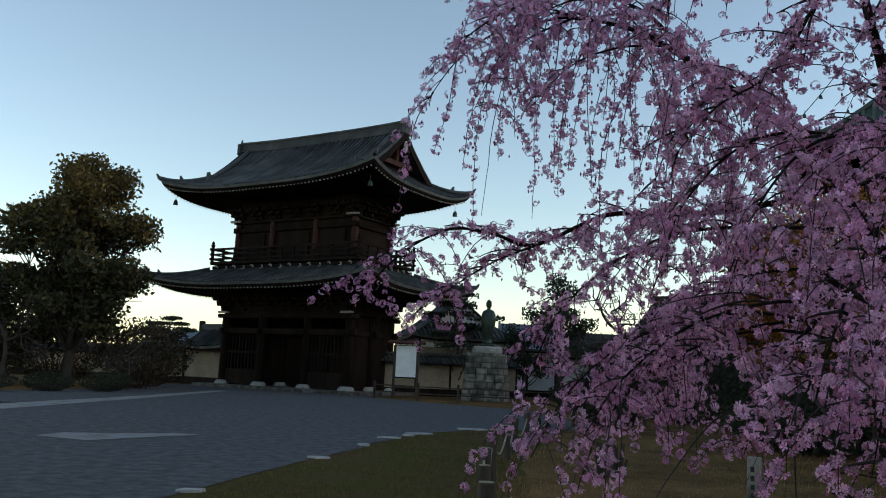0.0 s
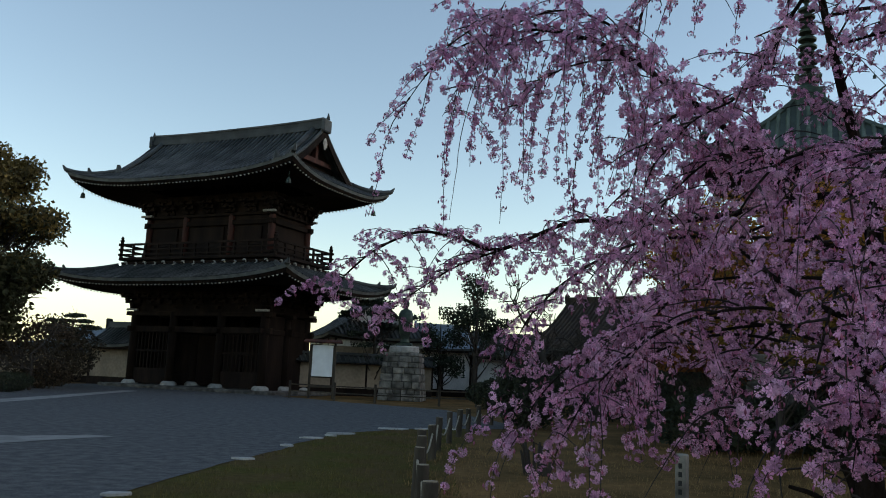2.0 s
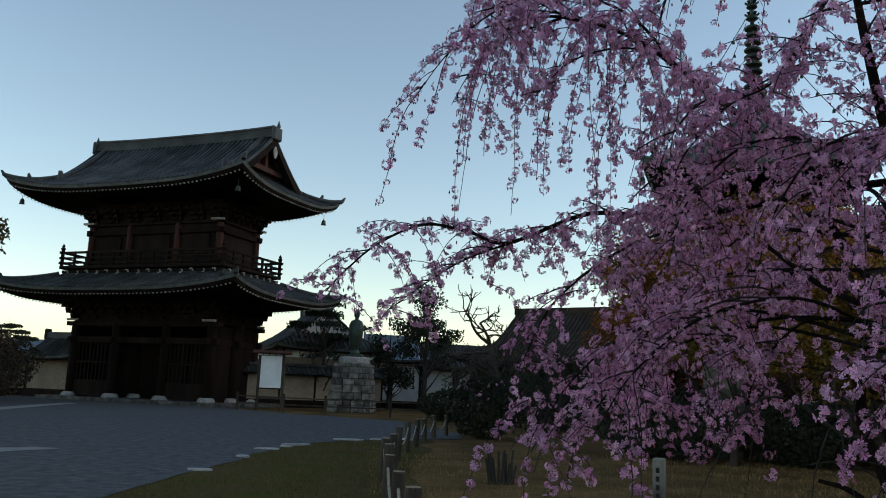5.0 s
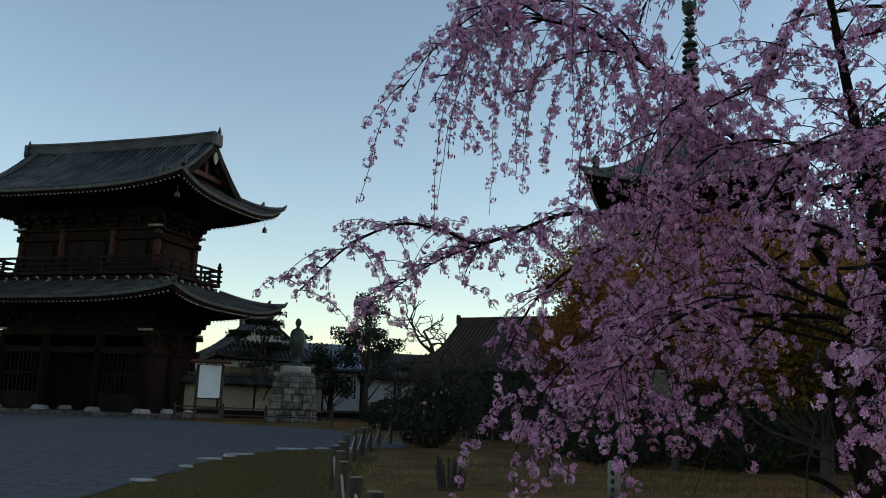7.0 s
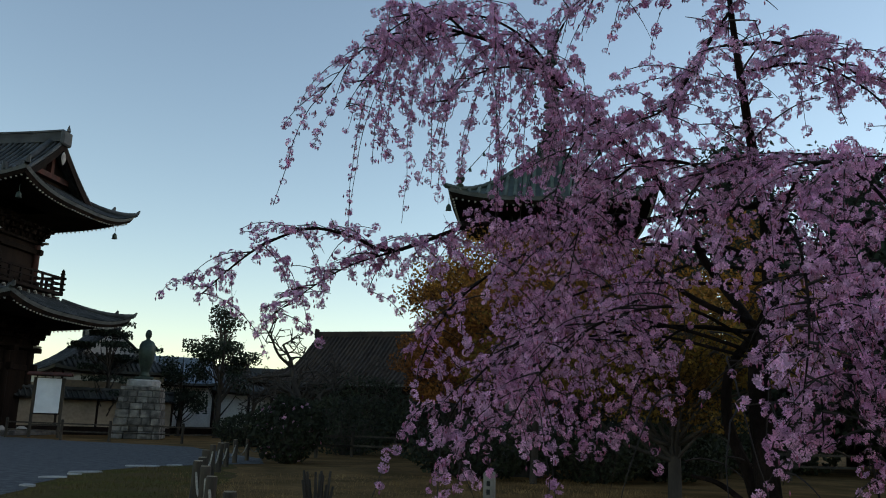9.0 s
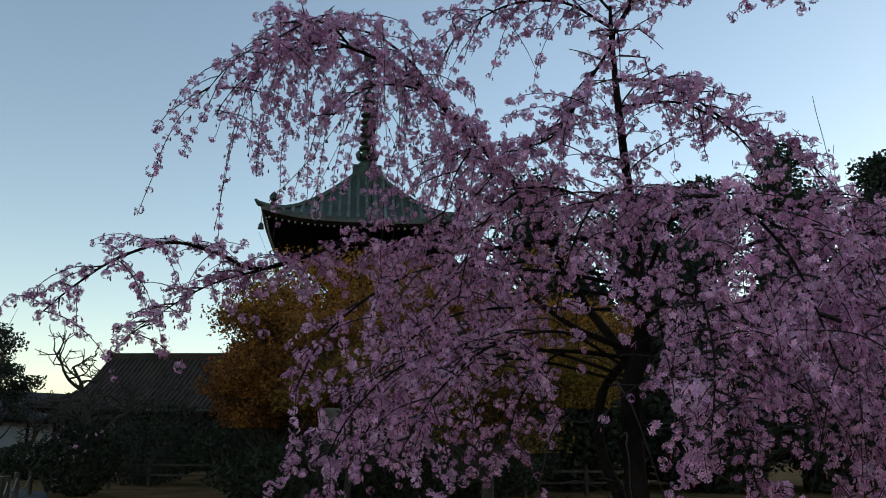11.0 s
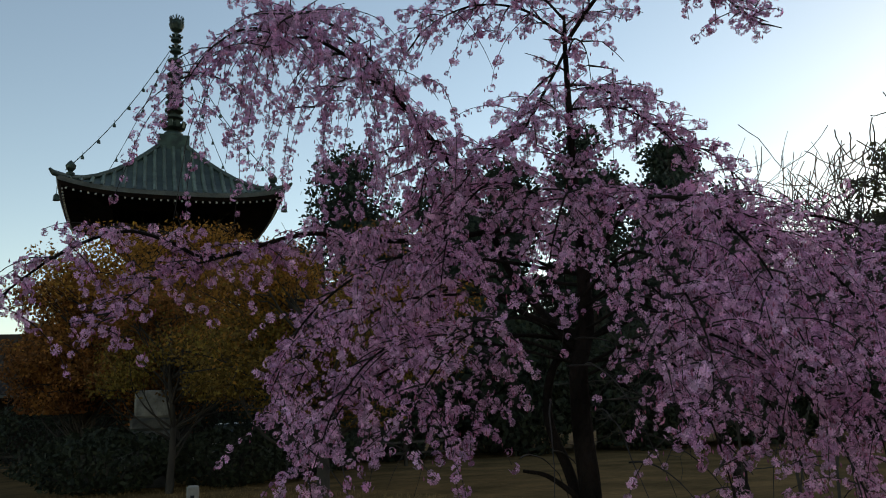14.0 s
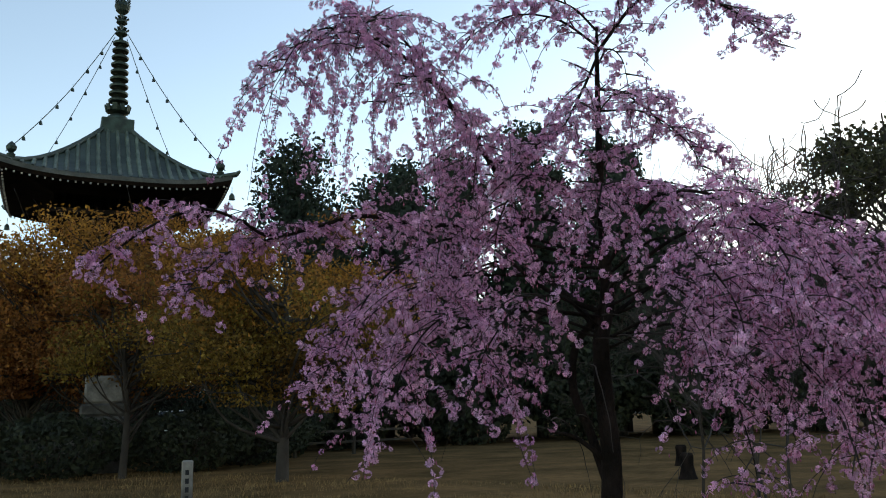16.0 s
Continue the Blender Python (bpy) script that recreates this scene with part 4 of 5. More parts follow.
def weeping_cherry():
    tree = thing("weeping_cherry", "weeping cherry tree in full pale pink blossom on the lawn", "tree")
    ch = Cherry(11)
    trunk = smooth_path([(1.30, 3.40, -0.1), (1.27, 3.43, 0.5), (1.28, 3.42, 0.93), (1.27, 3.43, 1.19), (1.27, 3.43, 1.48), (1.32, 3.41, 1.66), (1.31, 3.40, 1.9),
                         (1.29, 3.39, 2.1), (1.19, 3.33, 2.36), (1.10, 3.27, 2.62), (1.03, 3.22, 2.86), (1.01, 3.2, 2.98)])
    t = Tubes()
    t.add(trunk, np.interp(np.linspace(0, 1, len(trunk)), [0, 0.15, 0.45, 0.6, 0.8, 1], [0.075, 0.05, 0.037, 0.024, 0.015, 0.006]), 12)
    t.make("trunk", M_BARK, tree, "dark ringed cherry bark")
    # place by place: (points, radius at the root, first, every, side length, hang length)
    limbs = [
        ([(1.29, 3.42, 1.50), (1.36, 3.6, 1.68), (1.38, 3.78, 1.85), (1.32, 3.84, 1.99), (1.23, 3.85, 2.15), (1.08, 3.85, 2.34), (0.95, 3.85, 2.45), (0.82, 3.86, 2.56), (0.66, 3.85, 2.66), (0.53, 3.87, 2.76), (0.40, 3.90, 2.83), (0.25, 3.92, 2.87), (0.10, 3.92, 2.87), (-0.06, 3.94, 2.80)], 0.034, 0.42, 0.095, 0.3, 1.35),
        ([(0.16, 3.92, 2.88), (-0.1, 3.92, 2.82), (-0.28, 3.9, 2.68), (-0.42, 3.88, 2.46)], 0.009, 0.1, 0.14, 0.16, 0.55),
        ([(0.22, 3.92, 2.87), (0.0, 3.72, 2.84), (-0.2, 3.6, 2.68), (-0.32, 3.54, 2.5)], 0.009, 0.1, 0.1, 0.18, 0.42),
        ([(0.18, 3.92, 2.87), (0.0, 4.12, 2.86), (-0.14, 4.26, 2.76), (-0.23, 4.33, 2.6)], 0.008, 0.1, 0.1, 0.18, 0.5),
        ([(0.57, 3.87, 2.74), (0.36, 3.8, 2.70), (0.17, 3.75, 2.60), (0.02, 3.72, 2.42)], 0.009, 0.1, 0.12, 0.2, 0.55),
        ([(0.66, 3.86, 2.67), (0.50, 3.93, 2.90), (0.3, 3.94, 2.98), (0.12, 3.97, 2.95), (-0.04, 4.0, 2.84)], 0.012, 0.15, 0.11, 0.3, 1.25),
        ([(1.31, 3.42, 2.12), (1.2, 3.74, 2.15), (1.05, 3.93, 2.13), (0.81, 4.06, 2.10), (0.58, 4.14, 2.10), (0.36, 4.22, 2.10), (0.07, 4.46, 2.0), (-0.12, 4.48, 2.05), (-0.32, 4.49, 2.07), (-0.52, 4.53, 1.98), (-0.66, 4.58, 1.86), (-0.76, 4.63, 1.75)], 0.024, 0.25, 0.06, 0.3, 0.5),
        ([(0.12, 4.42, 2.01), (-0.12, 4.52, 1.92), (-0.32, 4.48, 1.78), (-0.46, 4.4, 1.66)], 0.009, 0.1, 0.06, 0.3, 0.3),
        ([(1.30, 3.41, 2.1), (1.50, 3.38, 2.21), (1.66, 3.24, 2.26), (1.82, 3.08, 2.25), (1.98, 2.9, 2.17), (2.12, 2.76, 2.05), (2.28, 2.6, 1.86), (2.45, 2.42, 1.6), (2.6, 2.3, 1.3)], 0.028, 0.35, 0.07, 0.55, 0.5),
        ([(1.09, 3.26, 2.7), (1.24, 3.22, 2.72), (1.45, 3.2, 2.7), (1.6, 3.14, 2.6), (1.69, 3.02, 2.5), (1.75, 2.9, 2.4), (1.82, 2.8, 2.22)], 0.012, 0.15, 0.045, 0.34, 0.3),
        ([(1.03, 3.22, 2.86), (1.08, 3.0, 3.08), (1.10, 2.78, 3.05), (1.07, 2.55, 2.86), (1.03, 2.38, 2.64)], 0.016, 0.12, 0.03, 0.24, 0.32),
        ([(1.02, 3.22, 2.9), (0.9, 3.35, 3.03), (0.75, 3.5, 3.05), (0.6, 3.62, 2.95), (0.5, 3.68, 2.8)], 0.011, 0.1, 0.055, 0.3, 0.42),
        ([(1.01, 3.20, 2.96), (0.98, 3.32, 3.12), (0.85, 3.46, 3.18), (0.7, 3.58, 3.1)], 0.010, 0.2, 0.09, 0.28, 0.3),
        ([(1.05, 3.24, 2.83), (0.95, 3.25, 2.68), (0.86, 3.3, 2.5), (0.78, 3.32, 2.40), (0.64, 3.36, 2.32), (0.5, 3.4, 2.15)], 0.012, 0.15, 0.042, 0.32, 0.32),
        ([(1.31, 3.40, 1.85), (1.15, 3.05, 2.1), (1.02, 2.72, 2.05), (0.95, 2.45, 1.8), (0.92, 2.3, 1.45)], 0.017, 0.35, 0.07, 0.45, 0.5),
        ([(1.31, 3.40, 1.75), (1.46, 3.0, 2.0), (1.56, 2.6, 1.95), (1.62, 2.3, 1.6), (1.65, 2.15, 1.25)], 0.017, 0.35, 0.065, 0.5, 0.55),
        ([(1.27, 3.43, 1.52), (1.05, 3.62, 1.62), (0.8, 3.76, 1.66), (0.45, 3.8, 1.56), (0.2, 3.78, 1.35), (0.06, 3.76, 1.1)], 0.013, 0.45, 0.085, 0.32, 0.5),
        ([(1.31, 3.42, 1.9), (0.98, 3.72, 1.98), (0.55, 3.85, 1.95), (0.2, 3.95, 1.7), (0.05, 4.0, 1.4)], 0.015, 0.3, 0.11, 0.42, 0.42),
        ([(1.30, 3.42, 1.95), (1.45, 3.85, 2.2), (1.5, 4.3, 2.15), (1.45, 4.7, 1.85), (1.4, 4.9, 1.5)], 0.016, 0.4, 0.1, 0.45, 0.4),
        ([(1.31, 3.42, 2.05), (1.65, 3.75, 2.25), (2.0, 4.0, 2.15), (2.25, 4.15, 1.8)], 0.016, 0.35, 0.13, 0.4, 0.3),
        ([(1.31, 3.40, 1.6), (1.7, 3.15, 1.85), (2.1, 2.9, 1.75), (2.4, 2.75, 1.4), (2.5, 2.7, 1.0)], 0.018, 0.3, 0.07, 0.5, 0.5),
        ([(1.60, 3.3, 2.27), (1.9, 3.3, 2.3), (2.25, 3.2, 2.1), (2.55, 3.1, 1.75), (2.7, 3.05, 1.4)], 0.014, 0.25, 0.075, 0.5, 0.5),
        ([(1.98, 2.9, 2.18), (2.1, 2.55, 2.1), (2.15, 2.25, 1.85), (2.2, 2.05, 1.5)], 0.011, 0.1, 0.075, 0.45, 0.5),
        ([(1.2, 3.45, 2.2), (0.98, 3.5, 2.28), (0.75, 3.5, 2.22), (0.55, 3.5, 2.0), (0.48, 3.5, 1.75)], 0.012, 0.2, 0.085, 0.42, 0.45),
        ([(1.25, 3.4, 2.2), (1.05, 3.25, 2.2), (0.85, 3.15, 2.12), (0.68, 3.1, 1.9), (0.6, 3.1, 1.65)], 0.012, 0.2, 0.08, 0.38, 0.3),
        ([(1.28, 3.4, 2.1), (1.2, 3.15, 2.2), (1.1, 2.95, 2.15), (1.02, 2.8, 1.9)], 0.012, 0.3, 0.07, 0.4, 0.45),
        ([(0.9, 3.85, 2.5), (0.72, 3.72, 2.48), (0.55, 3.62, 2.3), (0.45, 3.58, 2.05)], 0.010, 0.1, 0.09, 0.4, 0.42),
        ([(1.27, 3.43, 1.55), (0.95, 3.46, 1.68), (0.6, 3.46, 1.6), (0.35, 3.46, 1.4), (0.22, 3.46, 1.2)], 0.012, 0.42, 0.08, 0.34, 0.5),
        ([(1.3, 3.4, 1.6), (1.5, 2.95, 1.75), (1.55, 2.55, 1.6), (1.58, 2.35, 1.25), (1.58, 2.3, 0.95)], 0.012, 0.4, 0.08, 0.4, 0.45),
        ([(1.3, 3.4, 1.5), (1.38, 3.0, 1.62), (1.45, 2.6, 1.4), (1.48, 2.4, 1.05), (1.48, 2.35, 0.8)], 0.012, 0.3, 0.06, 0.42, 0.42),
        ([(1.3, 3.4, 1.45), (1.15, 3.0, 1.52), (1.05, 2.75, 1.3), (1.02, 2.65, 1.0), (1.0, 2.62, 0.75)], 0.011, 0.45, 0.06, 0.3, 0.36),
        ([(1.3, 3.4, 1.75), (1.2, 3.05, 1.8), (1.13, 2.85, 1.6), (1.1, 2.78, 1.3)], 0.011, 0.45, 0.065, 0.3, 0.36),
        ([(1.3, 3.4, 1.5), (1.6, 3.1, 1.55), (1.85, 2.85, 1.3), (1.95, 2.75, 0.95)], 0.012, 0.3, 0.07, 0.42, 0.42),
        ([(1.3, 3.4, 1.8), (1.05, 3.0, 1.9), (0.85, 2.72, 1.75), (0.68, 2.52, 1.5), (0.6, 2.48, 1.25)], 0.012, 0.5, 0.055, 0.3, 0.42),
        ([(1.3, 3.4, 1.65), (1.1, 3.0, 1.7), (0.92, 2.75, 1.5), (0.8, 2.62, 1.2)], 0.011, 0.5, 0.06, 0.3, 0.36),
        ([(1.12, 3.28, 2.6), (1.3, 3.12, 2.6), (1.46, 2.98, 2.45), (1.55, 2.9, 2.2)], 0.010, 0.15, 0.07, 0.34, 0.3),
        ([(1.27, 3.43, 1.5), (0.9, 3.75, 1.6), (0.55, 4.0, 1.45), (0.35, 4.08, 1.2), (0.28, 4.1, 1.0)], 0.011, 0.45, 0.08, 0.3, 0.45),
        ([(1.3, 3.42, 1.9), (1.2, 4.0, 2.1), (1.05, 4.6, 1.95), (0.9, 5.0, 1.6), (0.82, 5.15, 1.3)], 0.014, 0.45, 0.075, 0.4, 0.45),
        ([(1.3, 3.42, 1.85), (1.45, 4.2, 2.0), (1.5, 4.9, 1.8), (1.45, 5.3, 1.45), (1.4, 5.4, 1.2)], 0.014, 0.45, 0.085, 0.4, 0.45),
        ([(1.3, 3.42, 1.8), (0.95, 4.2, 1.85), (0.8, 4.7, 1.6), (0.78, 5.0, 1.25)], 0.012, 0.5, 0.085, 0.35, 0.42),
        ([(1.28, 3.42, 1.6), (1.05, 3.6, 1.62), (0.88, 3.66, 1.42), (0.8, 3.67, 1.15)], 0.011, 0.45, 0.075, 0.3, 0.36),
        ([(1.06, 3.24, 2.8), (0.95, 3.12, 2.82), (0.85, 3.0, 2.7), (0.8, 2.95, 2.5)], 0.008, 0.3, 0.09, 0.24, 0.25),
    ]
    for k, (pts, r, first, every, length, hang) in enumerate(limbs):
        line = smooth_path(pts, 8)
        lt = Tubes()
        lt.add(line, 0.62 * r * np.linspace(1, 0.14, len(line)) ** 0.8, 8)
        lt.make("limb", M_BARK, tree)
        near = pts[-1][1] < 3.3 and pts[-1][2] < 1.7
        ch.grow(line, first, every * (1.1 if near else 1.0), length, hang * (1.35 if near else 1.25 if pts[-1][2] < 1.5 else 1.0), hang_gap=0.115 if near else 0.075 if k < 7 else 0.1)
    ch.grow(trunk[int(len(trunk) * 0.68):], 0.1, 0.065, 0.3, 0.3)
    # a thin second stem and bare low shoots
    for pts, r in (([(1.28, 3.43, 0.75), (1.29, 3.53, 1.03), (1.23, 3.58, 1.26), (1.22, 3.54, 1.47), (1.27, 3.45, 1.6), (1.31, 3.41, 1.72)], 0.027), ([(1.27, 3.43, 0.9), (1.16, 3.54, 1.02), (1.08, 3.62, 1.05)], 0.014),
                   ([(1.31, 3.42, 1.62), (1.15, 3.65, 1.75), (0.98, 3.82, 1.95)], 0.015), ([(1.28, 3.42, 1.6), (1.05, 3.7, 1.64), (0.8, 3.95, 1.6)], 0.009)):
        line = smooth_path(pts, 6)
        lt = Tubes()
        lt.add(line, r * np.linspace(1, 0.5, len(line)), 8)
        lt.make("limb", M_BARK, tree)
    for k in range(26):
        a = ch.rng.uniform(0, 6.283)
        tw = ch.droop((1.28 + 0.5 * math.cos(a) * ch.rng.random() - 0.25, 3.45 + 0.4 * math.sin(a), ch.rng.uniform(1.0, 1.7)), (math.cos(a), math.sin(a), 0.2), ch.rng.uniform(0.4, 0.9), 2.4, 0.05, 0.3)
        ch.twigs.add(tw, np.linspace(0.004, 0.0012, len(tw)), 4)
    ch.twigs.make("twig", M_TWIG, tree, "thin dark hanging twigs", "stuff")
    ch.blossoms("blossom", tree, M_PETAL, M_BUD)
    return tree


weeping_cherry()

# ---- other trees, hedges and the wooded hill ----


def leafy_tree(name, label, x, y, height, spread, leaf_mat, seed, clumps=40, leaves=9000, leaf=0.16, trunk_r=0.22, base=0.28, trunk_mat=None, lean=(0, 0), shape="round", second=None, clump_r=0.16, group="", flat=0.6):
    """A tapered trunk, limbs that fork out to every clump, and single leaves with gaps between the clumps."""
    rng = np.random.default_rng(seed)
    tr = thing(name, label, "tree", pose(x, y, 0), group)
    top = np.array([lean[0], lean[1], height])
    stem = smooth_path([(0, 0, -0.1), (lean[0] * 0.2 + rng.normal() * 0.08 * spread * 0.3, lean[1] * 0.2, height * 0.3), (lean[0] * 0.6 + rng.normal() * 0.1 * spread * 0.4, lean[1] * 0.6, height * 0.65), tuple(top * 0.96)], 6)
    t = Tubes()
    t.add(stem, trunk_r * np.linspace(1, 0.12, len(stem)), 9)
    t.make("trunk", trunk_mat or M_BARKGREY, tr)
    cs = []
    while len(cs) < clumps:
        q = rng.uniform(-1, 1, 3)
        h = (q[2] + 1) / 2
        if shape == "round":
            if np.linalg.norm(q) > 1 or np.linalg.norm(q) < 0.35:
                continue
            p = np.array([q[0] * spread, q[1] * spread, height * (base + (1 - base) * h)])
        elif shape == "cone":
            r = (1 - h) ** 0.8 * rng.uniform(0.3, 1.0) + 0.05
            a = rng.uniform(0, 6.283)
            p = np.array([math.cos(a) * r * spread, math.sin(a) * r * spread, height * (base + (1 - base) * h)])
        else:  # flat layers, as on a pine or maple
            a, r = rng.uniform(0, 6.283), math.sqrt(rng.random())
            lay = round(h * 6) / 6
            w = math.sin(math.pi * min(0.98, 0.2 + 0.75 * lay)) ** 0.7
            p = np.array([math.cos(a) * r * spread * w, math.sin(a) * r * spread * w, height * (base + (1 - base) * lay) - 0.1 * r * spread])
        cs.append(p + np.array([lean[0], lean[1], 0]) * p[2] / height)
    t = Tubes()
    for p in cs:
        s = np.clip((p[2] / height - rng.uniform(0.12, 0.3)), 0.18, 0.9)
        k = int(s * (len(stem) - 1))
        a = stem[k]
        mid = a + (p - a) * 0.5 + np.array([0, 0, -0.05 * height * 0.3]) + rng.normal(size=3) * spread * 0.05
        line = smooth_path([a, mid, p], 4)
        t.add(line, trunk_r * 0.33 * np.linspace(1, 0.15, len(line)), 5)
        for _ in range(3):
            e = p + rng.normal(size=3) * spread * clump_r * 1.1
            t.add(smooth_path([line[-3], (line[-3] + e) / 2 + rng.normal(size=3) * 0.05, e], 3), [trunk_r * 0.09] * 2 + [trunk_r * 0.07] * 3 + [trunk_r * 0.03] * 2, 4)
    t.make("limb", trunk_mat or M_BARKGREY, tr, kind="stuff")
    if leaves:
        w = rng.uniform(0.4, 1.0, len(cs))
        pick = rng.choice(len(cs), leaves, p=w / w.sum())
        c = np.array(cs)[pick] + np.clip(rng.normal(size=(leaves, 3)), -1.5, 1.5) * spread * clump_r * np.array([1, 1, flat])
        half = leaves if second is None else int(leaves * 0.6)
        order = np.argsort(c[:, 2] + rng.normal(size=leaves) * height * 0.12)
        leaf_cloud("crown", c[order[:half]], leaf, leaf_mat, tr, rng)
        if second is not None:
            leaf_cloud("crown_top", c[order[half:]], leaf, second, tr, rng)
    return tr


def bare_tree(name, label, x, y, height, spread, seed, trunk_r=0.14, mat=None, levels=4, group="", upright=0.6, least=0.004, taper=0.5, fork=0.4):
    """Leafless limbs that fork again and again into fine twigs."""
    rng = np.random.default_rng(seed)
    tr = thing(name, label, "tree", pose(x, y, 0), group)
    t, first = Tubes(), Tubes()

    def go(p, d, L, r, level):
        pts = [p]
        for _ in range(5):
            d = d + rng.normal(size=3) * 0.14 + np.array([0, 0, 0.05 * upright])
            d = d / np.linalg.norm(d)
            pts.append(pts[-1] + d * L / 5)
        (first if level == levels else t).add(pts, np.maximum(np.linspace(r, r * 0.6, 6), least), 8 if level == levels else 4 if level < 2 else 5)
        if level == 0:
            return
        for _ in range(rng.integers(3, 5)):
            k = rng.integers(2, 6)
            side = rng.normal(size=3)
            nd = d * upright + side / np.linalg.norm(side) * 0.75
            go(pts[k], nd / np.linalg.norm(nd), L * rng.uniform(0.55, 0.8), r * taper, level - 1)

    go(np.array([0, 0, -0.1]), np.array([0.05 * rng.normal(), 0.05 * rng.normal(), 1.0]), height * fork, trunk_r, levels)
    first.make("trunk", mat or M_BARKGREY, tr)
    t.make("limb", mat or M_BARKGREY, tr, kind="stuff")
    return tr


def bush(name, label, x, y, w, d, h, mat, seed, leaves=5000, leaf=0.1, dots=None, group="", turn=0.0, category="bush"):
    """A rounded mass of single leaves on a core of stems."""
    rng = np.random.default_rng(seed)
    b = thing(name, label, category, pose(x, y, 0, 0, 0, turn), group)
    t = Tubes()
    for _ in range(26):
        a, r = rng.uniform(0, 6.283), rng.random() ** 0.5
        e = np.array([math.cos(a) * r * w * 0.45, math.sin(a) * r * d * 0.45, h * rng.uniform(0.5, 0.95) * (1 - 0.4 * r * r)])
        t.add(smooth_path([(e[0] * 0.25, e[1] * 0.25, -0.05), e * (0.6, 0.6, 0.5), e], 4), np.linspace(0.03, 0.006, 9), 5)
    t.make("stem", M_BARKGREY, b, kind="stuff")
    n = leaves
    q = rng.normal(size=(n, 3))
    q /= np.linalg.norm(q, axis=1)[:, None]
    rad = 1 - 0.35 * rng.random(n) ** 2
    lump = np.array([1 + 0.22 * noise.noise(tuple(v * 2.2) + ()) for v in q])
    c = q * (rad * lump)[:, None] * (w / 2, d / 2, h / 2) + (0, 0, h / 2)
    c = c[c[:, 2] > 0.02]
    leaf_cloud("foliage", c, leaf, mat, b, rng)
    if dots is not None:
        k = c[rng.choice(len(c), 90)]
        leaf_cloud("flower", k * (1.02, 1.02, 1.0), 0.12, dots, b, rng, aspect=0.9)
    return b


# the higher leaves take the lighter gold, sunlight painted into their colour
leafy_tree("camphor_tree", "tall broad evergreen tree with sunlight painted gold into its crown top", -20.7, 39.3, 11.0, 3.1, M_EVERGREEN, 3, clumps=120, leaves=36000, leaf=0.24, trunk_r=0.26, base=0.2, second=M_EVERGOLD, clump_r=0.15)
leafy_tree("evergreen_tree", "dark evergreen tree beside the forecourt", -25.0, 41.0, 5.6, 3.2, M_EVERGREEN, 4, clumps=40, leaves=9000, leaf=0.24, trunk_r=0.25, base=0.2, clump_r=0.15)
bare_tree("bare_shrub_tree", "small leafless tree with fine grey twigs", -17.3, 38.6, 4.2, 2, 5, 0.09, least=0.012)
bare_tree("bare_shrub_tree", "small leafless tree with fine grey twigs", -22.0, 36.5, 6.5, 2, 6, 0.12, least=0.012)
bare_tree("bare_shrub_tree", "small leafless tree with fine grey twigs", -24.0, 37.0, 6.0, 2, 16, 0.12, least=0.012)
for k, (x, y, w, h) in enumerate(((-18.2, 41.5, 4.0, 3.3), (-19.4, 46.0, 4.5, 3.6), (-22.3, 41.5, 4.5, 3.4), (-24.5, 38.8, 4.0, 3.0))):
    bush("reddish_bush", "tall bush with reddish spring leaves", x, y, w, 3.0, h, M_REDBUSH, 20 + k, 4200, 0.16, group="bushes beside the forecourt")
for k, (x, y, w, h) in enumerate(((-17.0, 35.6, 1.9, 0.8), (-18.3, 33.6, 2.2, 0.8), (-19.8, 31.6, 2.4, 0.8), (-21.4, 30.2, 2.4, 0.9), (-17.4, 37.4, 1.5, 0.8))):
    bush("clipped_azalea", "low clipped dark azalea mound", x, y, w, 1.5, h, M_HEDGE, 30 + k, 2600, 0.07, group="azalea mounds beside the forecourt")
leafy_tree("pine_tree", "distant dark pine with layered crown", -36.0, 88.5, 6.2, 2.7, M_CONIFER, 41, clumps=26, leaves=5000, leaf=0.3, base=0.45, shape="layers", flat=0.25)
leafy_tree("pine_tree", "dark pine with layered branches behind the wall", -2.9, 52.3, 6.4, 2.5, M_CONIFER, 42, clumps=30, leaves=7000, leaf=0.16, trunk_r=0.16, base=0.4, shape="layers", flat=0.22)
leafy_tree("black_pine", "dark pine standing beside the statue", 3.2, 52.4, 7.6, 1.9, M_CONIFER, 43, clumps=26, leaves=5500, leaf=0.18, trunk_r=0.2, base=0.3, clump_r=0.2)
leafy_tree("black_pine", "dark pine standing beside the statue", 1.1, 54.5, 5.0, 1.8, M_CONIFER, 44, clumps=18, leaves=3600, leaf=0.18, trunk_r=0.15, base=0.25, clump_r=0.2)
bare_tree("bare_cherry", "leafless cherry tree with wide dark limbs", 6.0, 41.0, 7.2, 3, 51, 0.2, upright=0.5, least=0.014)
bare_tree("bare_cherry", "leafless cherry tree with wide dark limbs", 9.5, 43.0, 6.5, 3, 52, 0.18, upright=0.5, least=0.014)
bare_tree("bare_cherry", "leafless cherry tree with wide dark limbs", 3.9, 45.5, 5.5, 3, 53, 0.13, upright=0.55, least=0.014)
bare_tree("bare_cherry", "leafless cherry tree with wide dark limbs", 4.75, 35.5, 7.6, 3, 54, 0.24, levels=5, upright=0.6, least=0.016, taper=0.58, fork=0.3)
bare_tree("bare_cherry", "leafless cherry tree with wide dark limbs", 7.2, 37.0, 8.4, 3, 55, 0.2, levels=4, upright=0.6, least=0.018, taper=0.58, fork=0.3)
bush("camellia_bush", "round camellia bush with pale flowers beside the posts", 3.05, 25.6, 2.1, 1.9, 1.85, M_HEDGE, 61, 3600, 0.13, dots=M_PETAL)
